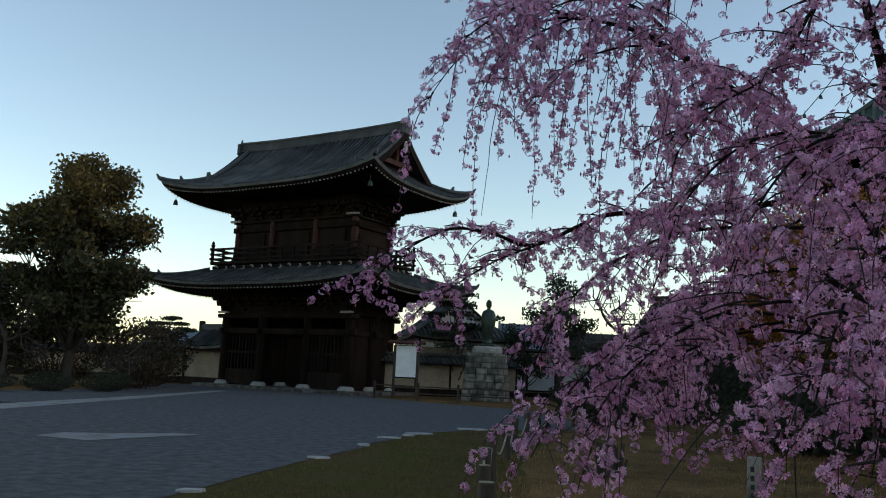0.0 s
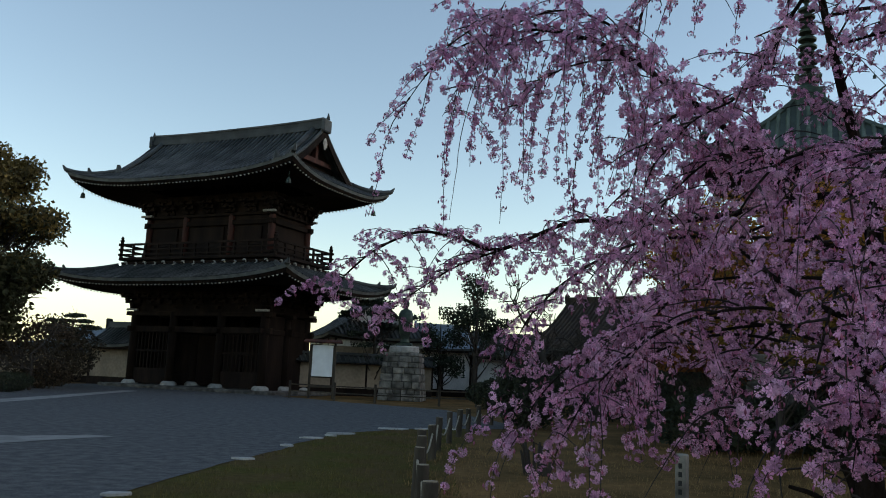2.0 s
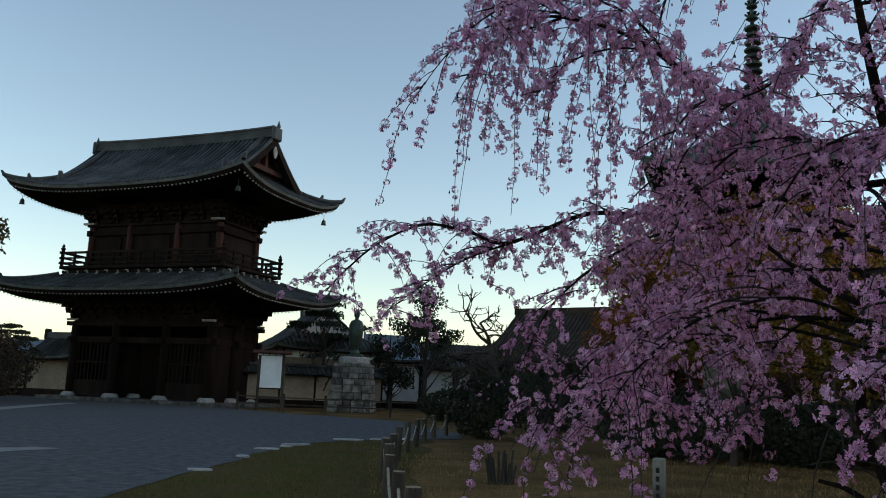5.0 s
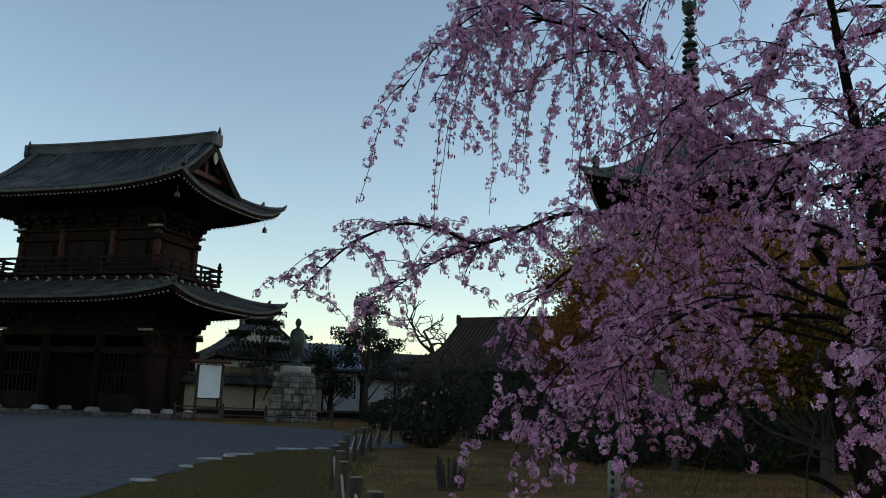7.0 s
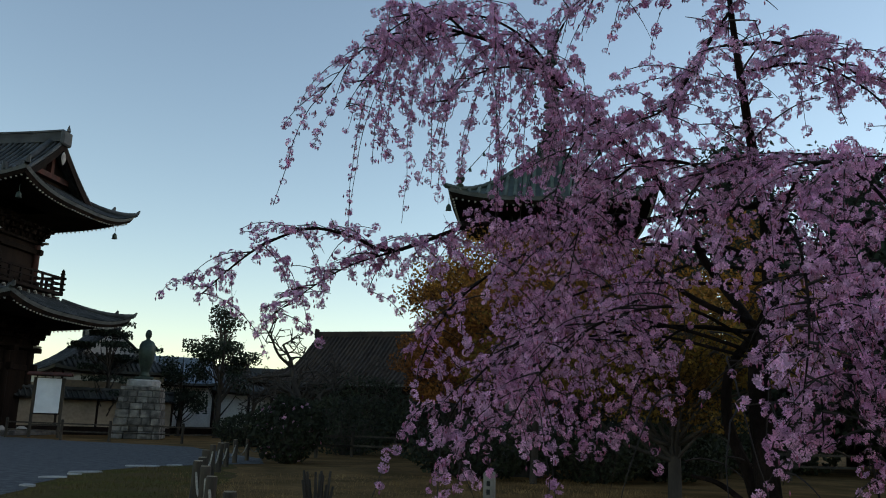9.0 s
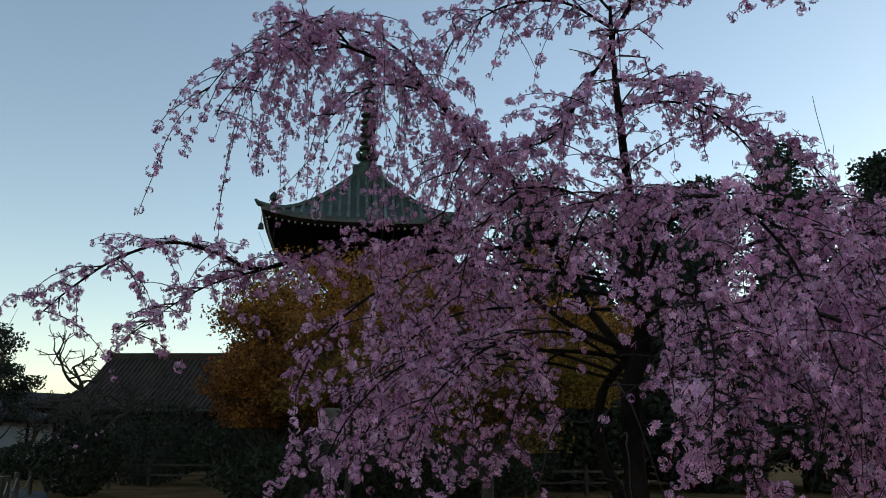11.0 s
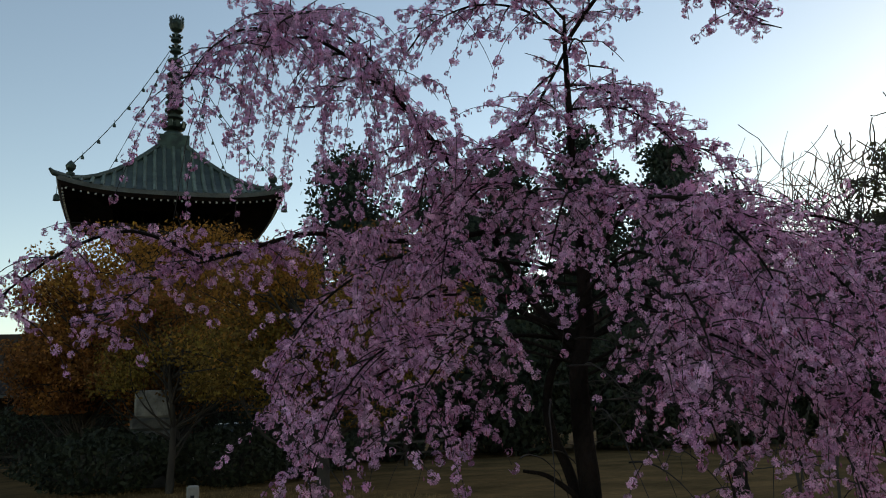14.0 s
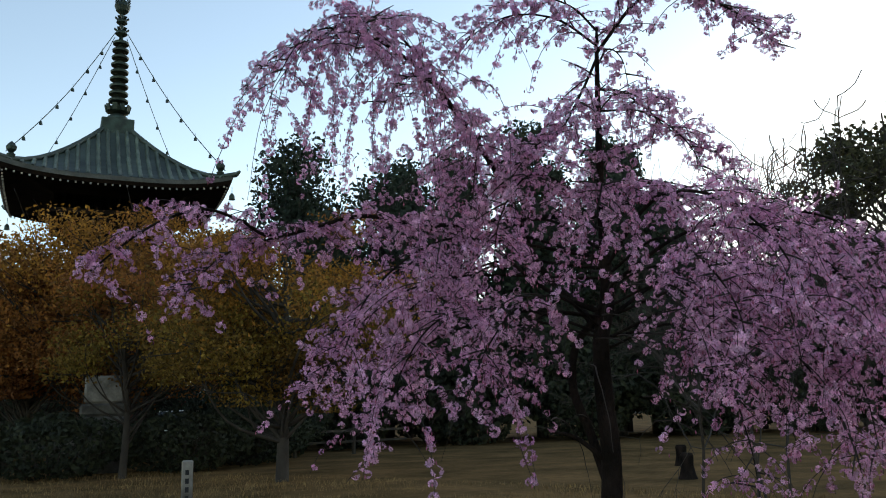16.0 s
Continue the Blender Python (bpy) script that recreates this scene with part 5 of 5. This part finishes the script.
for k, (x, y, w, h) in enumerate(((6.2, 31.5, 4.5, 2.2), (9.5, 29.5, 4.5, 2.6), (11.8, 25.0, 4.0, 2.4), (7.8, 36.5, 5.0, 3.2), (12.5, 33.0, 5.0, 3.4), (3.5, 38.5, 3.0, 1.4), (6.6, 19.9, 3.4, 1.35), (9.2, 18.9, 3.2, 1.3), (11.6, 19.6, 3.2, 1.5), (13.6, 21.2, 3.6, 1.9), (15.6, 23.6, 4.5, 2.4))):
    bush("dark_shrub", "dark evergreen shrub at the edge of the lawn", x, y, w, 3.2, h, M_HEDGE, 70 + k, 4200, 0.13, group="shrubs at the edge of the lawn")

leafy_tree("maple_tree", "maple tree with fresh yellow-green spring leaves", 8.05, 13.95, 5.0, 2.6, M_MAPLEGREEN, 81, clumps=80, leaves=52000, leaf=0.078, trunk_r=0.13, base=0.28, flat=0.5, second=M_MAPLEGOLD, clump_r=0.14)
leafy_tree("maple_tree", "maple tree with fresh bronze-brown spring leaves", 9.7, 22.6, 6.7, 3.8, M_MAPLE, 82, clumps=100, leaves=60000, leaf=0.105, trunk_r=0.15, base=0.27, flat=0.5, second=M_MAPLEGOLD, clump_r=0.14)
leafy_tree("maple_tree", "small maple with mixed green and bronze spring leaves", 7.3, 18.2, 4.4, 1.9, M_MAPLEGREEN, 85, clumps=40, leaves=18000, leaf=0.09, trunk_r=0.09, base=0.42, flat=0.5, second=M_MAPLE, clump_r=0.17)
leafy_tree("maple_tree", "maple tree with fresh bronze-brown spring leaves", 8.2, 24.5, 5.8, 2.3, M_MAPLE, 84, clumps=70, leaves=30000, leaf=0.11, trunk_r=0.13, base=0.26, flat=0.5, clump_r=0.14)
for k, (x, y, h, w) in enumerate(((22.8, 30.8, 13.6, 4.4), (25.5, 27.5, 13.0, 4.4), (28.0, 25.5, 12.8, 3.4), (31.2, 23.2, 14.6, 3.6), (34.0, 20.3, 13.6, 3.6), (29.0, 29.5, 13.5, 3.8), (37.5, 19.5, 11.0, 3.4), (24.0, 23.5, 9.0, 3.4), (27.5, 20.8, 9.5, 3.4), (31.5, 17.6, 9.5, 3.4), (20.8, 26.5, 9.0, 3.0), (17.4, 27.6, 7.8, 2.6), (30.2, 18.6, 11.0, 3.4), (33.0, 17.6, 10.6, 3.4))):
    leafy_tree("cedar_tree", "tall dark cedar in the wood behind the lawn", x, y, h, w, M_CONIFER, 90 + k, clumps=70, leaves=12000, leaf=0.26, trunk_r=0.25, base=0.1, shape="cone", clump_r=0.17, group="cedars behind the lawn")
for k, (x, y, w, h) in enumerate(((19.0, 23.8, 6.0, 4.2), (22.5, 20.8, 6.0, 4.6), (26.0, 18.0, 6.0, 4.6), (29.5, 15.0, 6.5, 4.6), (33.0, 11.5, 7.0, 5.0), (36.0, 7.0, 7.0, 5.2), (38.0, 2.5, 7.0, 5.0), (24.5, 24.0, 7.0, 6.0), (33.5, 16.0, 8.0, 6.5), (38.5, 10.5, 8.0, 6.8), (36.5, 13.5, 8.0, 7.2), (40.5, 11.0, 8.0, 7.6), (41.5, 6.5, 9.0, 7.4), (35.0, 16.5, 7.0, 7.0))):
    bush("undergrowth", "dense dark undergrowth at the foot of the wood", x, y, w, 4.5, h, M_HEDGE, 110 + k, 5200, 0.26, group="undergrowth of the wood")
for k, (x, y, h) in enumerate(((36.0, 13.2, 11.5), (38.5, 11.0, 12.5), (34.5, 14.8, 11.0), (41.0, 8.5, 13.0), (32.5, 9.5, 9.5), (43.0, 5.5, 13.5), (37.0, 15.0, 11.0), (39.5, 12.8, 12.0), (42.0, 10.4, 12.5))):
    bare_tree("bare_wood_tree", "leafless tree with fine twigs against the sky", x, y, 1.22 * h, 4, 130 + k, 0.2, upright=0.7, least=0.024, group="leafless trees in the wood")
leafy_tree("evergreen_tree", "broad evergreen tree at the edge of the wood", 42.5, 9.6, 15.8, 4.6, M_EVERGREEN, 140, clumps=60, leaves=15000, leaf=0.32, trunk_r=0.3, base=0.25, clump_r=0.15)


def hill():
    """A wooded ridge far behind the wood and the town."""
    n, m = 120, 10
    v = []
    for i in range(n + 1):
        az = radians(-75 + 245 * i / n)
        for j in range(m + 1):
            r = 150 + 160 * j / m
            prof = 0.1 + 0.9 * max(0, min(1, (math.degrees(az) - 28) / 36))
            prof *= 1 if math.degrees(az) < 120 else max(0.3, 1 - (math.degrees(az) - 120) / 60)
            z = 72 * prof * math.sin(math.pi * 0.5 * j / m) ** 1.2 * (0.75 + 0.25 * noise.noise((az * 3, j * 0.1, 4))) - 1
            z += 1.2 * noise.noise((az * 60, j * 0.9, 2)) * (j > 0)
            v.append((r * math.sin(az), r * math.cos(az), z))
    f = [(i * (m + 1) + j, i * (m + 1) + j + 1, (i + 1) * (m + 1) + j + 1, (i + 1) * (m + 1) + j) for i in range(n) for j in range(m)]
    return tagged(raw("wooded_hill", v, f, M_HILL, smooth=True), "dark wooded hill on the skyline", "hill", kind="structure")


hill()

# ---- buildings round the forecourt ----


def tiled_house(name, label, x, y, turn, w, d, wall_h, roof_h, wall_mat, over=0.6, roof_mat=None, gable=False, white_band=False, seed=0):
    """A house with plastered walls, timber posts and a tiled roof."""
    h = thing(name, label, "house", pose(x, y, 0, 0, 0, turn))
    part("wall", boxed(-w / 2, w / 2, -d / 2, d / 2, -0.05, wall_h), wall_mat, h)
    part("sill_board", boxed(-w / 2 - 0.03, w / 2 + 0.03, -d / 2 - 0.03, d / 2 + 0.03, -0.05, 0.5), M_TIMBER, h)
    for k in range(int(w / 1.8) + 1):
        px = -w / 2 + w * k / int(w / 1.8)
        part("post", boxed(px - 0.08, px + 0.08, -d / 2 - 0.05, -d / 2 + 0.05, 0.0, wall_h), M_TIMBER, h)
    if white_band:
        part("plaster_band", boxed(-w / 2 - 0.02, w / 2 + 0.02, -d / 2 - 0.02, d / 2 + 0.02, wall_h - 0.7, wall_h - 0.05), M_PLASTER, h)
    A, B = w / 2 + over, d / 2 + over
    ds = 0.45 * B if not gable else 0.02
    r = Roof(A, B, B, min(ds, B), wall_h - 0.1, roof_h, 0.18, verge=A - ds + 0.3 if not gable else A - 0.03, sag=0.25)
    top = build_roof(h, r, roof_mat or M_TILE, "roof", rafters=False, gap=0.3)
    zr = r.height(B, 0)
    L = r.verge
    part("ridge", boxed(-L, L, -0.16, 0.16, zr - 0.1, zr + 0.35, bevel=0.05), roof_mat or M_TILE, h)
    for s in (-1, 1):
        bm = bmesh.new()
        dd = [r.dS + (B - r.dS) * q / 4 for q in range(5)]
        prof = [(-(B - q), r.height(q, 0) - 0.06) for q in dd] + [((B - q), r.height(q, 0) - 0.06) for q in dd[-2::-1]]
        bm.faces.new([bm.verts.new((s * (L - 0.35), a, b)) for a, b in prof])
        part("gable_wall", bm, M_PLASTER, h)
        part("ridge_end_tile", boxed(s * L - 0.08, s * L + 0.08, -0.28, 0.28, zr - 0.15, zr + 0.55, bevel=0.08), roof_mat or M_TILE, h)
    return h


tiled_house("side_gatehouse", "small tiled gatehouse adjoining the temple gate", -18.6, 54.5, -27, 3.4, 2.6, 2.5, 1.2, M_EARTHWALL)
tiled_house("temple_lodge", "low temple lodge with a grey tiled roof and beige walls", -3.9, 58.0, -72, 8.0, 5.8, 3.7, 2.6, M_EARTHWALL, white_band=True)
tiled_house("white_storehouse", "white plastered house with a grey tiled roof", 8.6, 63.5, 6, 10.0, 5.0, 3.0, 1.5, M_PLASTER, gable=True)
tiled_house("white_outbuilding", "small white plastered outbuilding behind the statue", 1.4, 62.0, 4, 4.0, 3.0, 3.4, 1.5, M_PLASTER, roof_mat=M_BLUESHEET)
tiled_house("far_house", "distant house with a pale blue-grey roof", -41.5, 106.0, -10, 9.0, 6.0, 3.2, 2.0, M_PLASTER, roof_mat=M_BLUESHEET)
tiled_house("temple_hall", "long low hall with a dark brown bark roof", 15.9, 53.6, -38, 17.0, 8.0, 3.5, 3.4, M_TIMBER, over=1.2, roof_mat=M_BARKROOF)


def boundary_wall(x0, y0, x1, y1, h, label):
    """An earth wall with a timber foot and its own little tiled roof."""
    L, a = math.hypot(x1 - x0, y1 - y0), math.degrees(math.atan2(y1 - y0, x1 - x0))
    w = thing("boundary_wall", label, "wall", pose(x0, y0, 0, 0, 0, a))
    part("wall_body", boxed(0, L, -0.18, 0.18, -0.05, h), M_EARTHWALL, w)
    part("wall_foot", boxed(0, L, -0.22, 0.22, -0.05, 0.45, bevel=0.02), M_TIMBER, w)
    k = int(L / 1.9)
    for i in range(k + 1):
        part("wall_post", boxed(L * i / k - 0.06, L * i / k + 0.06, -0.21, -0.17, 0.45, h), M_TIMBER, w)
    bm = bmesh.new()
    for s in (-1, 1):
        vs = [bm.verts.new(p) for p in ((-0.1, s * 0.62, h - 0.05), (L + 0.1, s * 0.62, h - 0.05), (L + 0.1, 0, h + 0.38), (-0.1, 0, h + 0.38))]
        bm.faces.new(vs if s < 0 else vs[::-1])
        vs = [bm.verts.new(p) for p in ((-0.1, s * 0.62, h - 0.13), (L + 0.1, s * 0.62, h - 0.13), (L + 0.1, 0, h - 0.05), (-0.1, 0, h - 0.05))]
        bm.faces.new(vs if s > 0 else vs[::-1])
    part("coping", bm, M_TILE, w)
    t = Tubes()
    for i in range(int(L / 0.3)):
        for s in (-1, 1):
            t.add([(0.15 + 0.3 * i, s * 0.66, h - 0.05), (0.15 + 0.3 * i, 0, h + 0.41)], [0.06, 0.06], 5)
    t.add([(-0.1, 0, h + 0.45), (L + 0.1, 0, h + 0.45)], [0.13, 0.13], 6)
    t.make("coping_tile", M_TILE, w, kind="stuff")
    return w


boundary_wall(-20.2, 55.6, -42.0, 62.0, 1.9, "low beige earth wall with tiled coping beside the gatehouse")
boundary_wall(-7.4, 50.4, 0.6, 53.6, 2.0, "beige earth wall with timber foot and tiled coping")

# ---- things in the forecourt ----


def notice_board():
    n = thing("notice_board", "roofed timber notice board with a blank white sheet", "notice board", pose(-5.18, 44.45, 0, 0, 0, -4))
    for s in (-1, 1):
        part("post", boxed(s * 0.62 - 0.06, s * 0.62 + 0.06, -0.06, 0.06, -0.1, 2.75, bevel=0.01), M_POST, n)
    part("sheet", boxed(-0.53, 0.53, -0.05, -0.02, 1.12, 2.72), M_BOARD, n, "blank white sheet")
    part("back_board", boxed(-0.56, 0.56, -0.018, 0.03, 1.05, 2.75), M_TIMBER, n)
    part("rail", boxed(-0.62, 0.62, -0.04, 0.04, 0.55, 0.63), M_POST, n)
    bm = bmesh.new()
    for s in (-1, 1):
        box(bm, -0.95, 0.95, -0.03, 0.4, -0.025, 0.025, pose(0, 0, 2.98, 0, 0, 0 if s > 0 else 180) @ pose(0, 0, 0, -18, 0, 0))
    part("roof", bm, M_REDWOOD, n, "little pitched board roof")
    return n


notice_board()


def statue_and_plinth():
    cx, cy = -1.03, 46.6
    p = thing("stone_plinth", "tapering plinth of rough granite blocks with a pale cap", "plinth", pose(cx, cy, 0, 0, 0, -8))
    part("core", boxed(-0.9, 0.9, -0.9, 0.9, -0.05, 2.55), M_MORTAR, p)
    rng = random.Random(5)
    z = 0.0
    while z < 2.5:
        h = rng.uniform(0.26, 0.42)
        h = min(h, 2.56 - z)
        half = 1.17 - 0.09 * z
        for side in range(4):
            x = -half
            while x < half - 0.05:
                w = min(rng.uniform(0.3, 0.7), half - x)
                bm = boxed(x + 0.015, x + w - 0.015, -half + rng.uniform(0, 0.03), -half + 0.3, z + 0.012, z + h - 0.012, bevel=0.03)
                ob = part("stone_block", bm, M_GRANITE, p)
                ob.matrix_basis = pose(0, 0, 0, 0, 0, 90 * side)
                x += w
        z += h
    bm = bmesh.new()
    lathe(bm, [(0.78, 2.55), (0.82, 2.6), (0.82, 2.85), (0.74, 2.92)], 20)
    part("cap", bm, M_KERB, p, "round pale stone cap", smooth=False)
    st = bmesh.new()
    lathe(st, [(0.34, 0.0), (0.36, 0.12), (0.26, 0.2), (0.3, 0.3), (0.4, 0.7), (0.45, 1.1), (0.47, 1.4), (0.45, 1.62), (0.34, 1.8), (0.15, 1.88), (0.11, 1.92), (0.12, 1.98), (0.18, 2.08), (0.19, 2.2), (0.15, 2.33), (0.05, 2.41)], 16)
    for v in st.verts:
        v.co.y *= 0.72
        v.co.x *= 0.86
        if v.co.z < 0.65:
            v.co.x *= 0.85
        if 0.9 < v.co.z < 1.5 and v.co.y < -0.1:
            v.co.y -= 0.08
    box(st, -0.42, 0.42, -0.3, 0.3, -0.14, 0.02, bevel=0.04)
    ob = part("statue", st, M_BRONZE, smooth=True)
    ob.matrix_basis = pose(cx, cy, 3.06, 0, 0, -8)
    tagged(ob, "dark green bronze standing statue on the stone plinth", "statue")


statue_and_plinth()


def rail_fence(points, label):
    f = thing("rail_fence", label, "fence")
    for (x0, y0), (x1, y1) in zip(points, points[1:]):
        L, a = math.hypot(x1 - x0, y1 - y0), math.degrees(math.atan2(y1 - y0, x1 - x0))
        k = max(1, int(L / 1.9))
        for i in range(k):
            bm = bmesh.new()
            lathe(bm, [(0.06, -0.1), (0.06, 0.86), (0.04, 0.88)], 8)
            ob = part("post", bm, M_POST, f, smooth=False)
            ob.location = (x0 + (x1 - x0) * i / k, y0 + (y1 - y0) * i / k, 0)
        for z in (0.38, 0.7):
            bm = boxed(0, L, -0.025, 0.025, z - 0.03, z + 0.03)
            ob = part("rail", bm, M_POST, f)
            ob.matrix_basis = pose(x0, y0, 0, 0, 0, a)
    return f


rail_fence([(-6.6, 43.4), (-4.2, 41.6), (-2.2, 40.6), (0.8, 40.2), (4.4, 42.0), (8.5, 44.0)], "low timber post-and-rail fence round the statue")
rail_fence([(3.0, 27.4), (6.0, 30.0), (10.0, 27.0), (14.0, 20.5), (18.0, 19.8)], "low timber fence along the edge of the lawn")


def rope_posts():
    rng = random.Random(8)
    spots = [(-0.42, 3.4), (-0.24, 5.3), (-0.16, 6.9), (-0.2, 8.26), (-0.24, 9.94), (-0.18, 11.4), (-0.2, 12.9), (0.02, 14.8), (0.15, 16.6), (0.45, 18.6), (0.75, 20.6), (1.1, 22.6), (1.5, 24.5), (2.0, 26.1), (2.6, 27.4), (3.4, 28.3)]
    tops = []
    for k, (x, y) in enumerate(spots):
        h = 0.62 + rng.uniform(-0.04, 0.05)
        r = rng.uniform(0.058, 0.07)
        p = thing("rope_post", "short weathered round timber post with a rope", "post", pose(x, y, 0, rng.uniform(-2.5, 2.5), rng.uniform(-2.5, 2.5), rng.uniform(0, 360)), "rope posts along the verge")
        bm = bmesh.new()
        lathe(bm, [(r, -0.15), (r, h - 0.015), (r * 0.92, h - 0.004)], 14)
        part("shaft", bm, M_POST, p, smooth=False)
        bm = bmesh.new()
        lathe(bm, [(r * 0.9, h - 0.004), (r * 0.88, h + 0.004)], 14)
        part("cut_end", bm, M_POSTTOP, p, "pale cut end")
        tops.append((x, y, h - 0.12, r))
    for (x0, y0, z0, r0), (x1, y1, z1, r1) in zip(tops, tops[1:]):
        pts = [(x0 + (x1 - x0) * q / 12, y0 + (y1 - y0) * q / 12, z0 + (z1 - z0) * q / 12 - 0.28 * math.sin(math.pi * q / 12)) for q in range(13)]
        t = Tubes()
        t.add(pts, [0.015] * 13, 6)
        tagged(t.make("rope", M_ROPE), "pale slack rope hung between two posts", "rope", "ropes between the posts")


rope_posts()


def small_stones():
    sp = thing("stone_marker", "short square stone marker with dark carved strokes", "marker", pose(2.11, 8.15, 0, 0, 0, -35))
    part("shaft", boxed(-0.05, 0.05, -0.05, 0.05, -0.1, 0.8, bevel=0.012), M_GRANITE, sp)
    for k in range(4):
        z = 0.7 - 0.075 * k
        part("stroke", boxed(-0.016, 0.016, -0.054, -0.05, z - 0.026, z + 0.02), M_INK, sp)
    mo = thing("stone_monument", "pale stone block standing on a wider stone base", "monument", pose(8.16, 20.6, 0, 0, 0, -30))
    # foot: added unseen support, kept dark so the block alone stands out
    part("foot", boxed(-0.5, 0.5, -0.4, 0.4, -0.1, 1.3, bevel=0.05), M_MORTAR, mo, "dark stone foot added under the block")
    part("base", boxed(-0.52, 0.52, -0.4, 0.4, 1.3, 1.6, bevel=0.06), M_GRANITE, mo)
    part("block", boxed(-0.44, 0.44, -0.28, 0.28, 1.6, 2.25, bevel=0.05), M_GRANITE, mo)
    rng = np.random.default_rng(4)
    st = thing("cut_shrub_stub", "stub of cut woody stems in the lawn", "stump", pose(1.55, 13.2, 0))
    t = Tubes()
    for k in range(16):
        a, r = rng.uniform(0, 6.283), rng.uniform(0, 0.2)
        t.add([(r * math.cos(a), r * math.sin(a), -0.05), (r * 1.5 * math.cos(a), r * 1.5 * math.sin(a), rng.uniform(0.25, 0.5))], [0.03, 0.018], 6)
    t.make("stem", M_BARKGREY, st, kind="stuff")
    for x, y in ((10.9, 7.3), (13.6, 8.6)):
        s = thing("tree_stump", "short dark tree stump in the lawn", "stump", pose(x, y, 0), "stumps in the lawn")
        bm = bmesh.new()
        lathe(bm, [(0.19, -0.1), (0.13, 0.06), (0.1, 0.2), (0.11, 0.36), (0.085, 0.4)], 12)
        part("wood", bm, M_BARK, s)


small_stones()


def parked_car(x, y, turn):
    c = thing("parked_car", "white parked car seen far off under the trees", "car", pose(x, y, 0, 0, 0, turn), "parked cars")
    bm = boxed(-2.1, 2.1, -0.82, 0.82, 0.25, 0.85, bevel=0.14)
    part("body", bm, M_CARWHITE, c)
    bm = boxed(-1.25, 1.15, -0.7, 0.7, 0.85, 1.45, bevel=0.05)
    for v in bm.verts:
        if v.co.z > 1.2:
            v.co.x *= 0.7
            v.co.y *= 0.85
    part("window_band", bm, M_GLASS, c, "dark car windows")
    part("roof", boxed(-0.8, 0.72, -0.58, 0.58, 1.44, 1.49, bevel=0.02), M_CARWHITE, c)
    for sx in (-1.3, 1.3):
        for sy in (-0.78, 0.78):
            bm = bmesh.new()
            lathe(bm, [(0.2, -0.1), (0.31, -0.09), (0.31, 0.09), (0.2, 0.1)], 16)
            ob = part("wheel", bm, M_RUBBER, c)
            ob.matrix_basis = pose(sx, sy, 0.31, 90, 0, 0)


parked_car(20.5, 31.6, 20)
parked_car(15.2, 27.8, 30)

for k, (x, y, h) in enumerate(((6.0, 5.0, 4.5), (6.6, 4.35, 4.4), (7.1, 4.7, 4.6), (5.4, 4.2, 3.9))):
    bare_tree("bare_sapling", "slender leafless sapling with upright budding twigs", x, y, 1.15 * h, 2, 201 + k, 0.018, levels=4, upright=0.8, least=0.0032, group="saplings behind the cherry")


def grass():
    """Short dry blades on the lawn and greener ones on the verge, each a bent sliver."""
    rng = np.random.default_rng(9)
    for name, n, x0, x1, y0, y1, mat, h, label in (("dry_grass", 42000, -0.4, 9.0, 4.5, 20.0, M_DRYGRASS, 0.05, "short dry winter grass"), ("verge_grass", 36000, -3.9, 0.3, 5.0, 22.0, M_GREENGRASS, 0.045, "short mossy green grass")):
        x, y = rng.uniform(x0, x1, n), y0 + (y1 - y0) * rng.random(n) ** 1.4
        if name == "verge_grass":
            keep = x > np.interp(y, [4.0, 9.6, 13.8, 16.4, 19.8, 22.5], [-3.85, -3.3, -2.8, -2.4, -1.9, -0.5])
            x, y = x[keep], y[keep]
        k = len(x)
        patch = np.array([noise.noise((a * 0.7, b * 0.7, 3)) for a, b in zip(x, y)])
        ok = patch > rng.uniform(-0.5, 0.35, k)
        x, y = x[ok], y[ok]
        k = len(x)
        a = rng.uniform(0, 6.283, k)
        w, L = 0.005 * rng.uniform(0.7, 1.6, k), h * rng.uniform(0.4, 1.5, k)
        lean = rng.normal(size=(k, 2)) * 0.6
        base = np.stack([x, y, np.full(k, -0.02)], 1)
        side = np.stack([np.cos(a) * w, np.sin(a) * w, 0 * a], 1)
        tip = base + np.stack([lean[:, 0] * L, lean[:, 1] * L, L + 0.03], 1)
        v = np.stack([base - side, base + side, tip], 1)
        tagged(raw(name, v, np.arange(3 * k).reshape(k, 3), mat), label, "grass", kind="stuff")


grass()
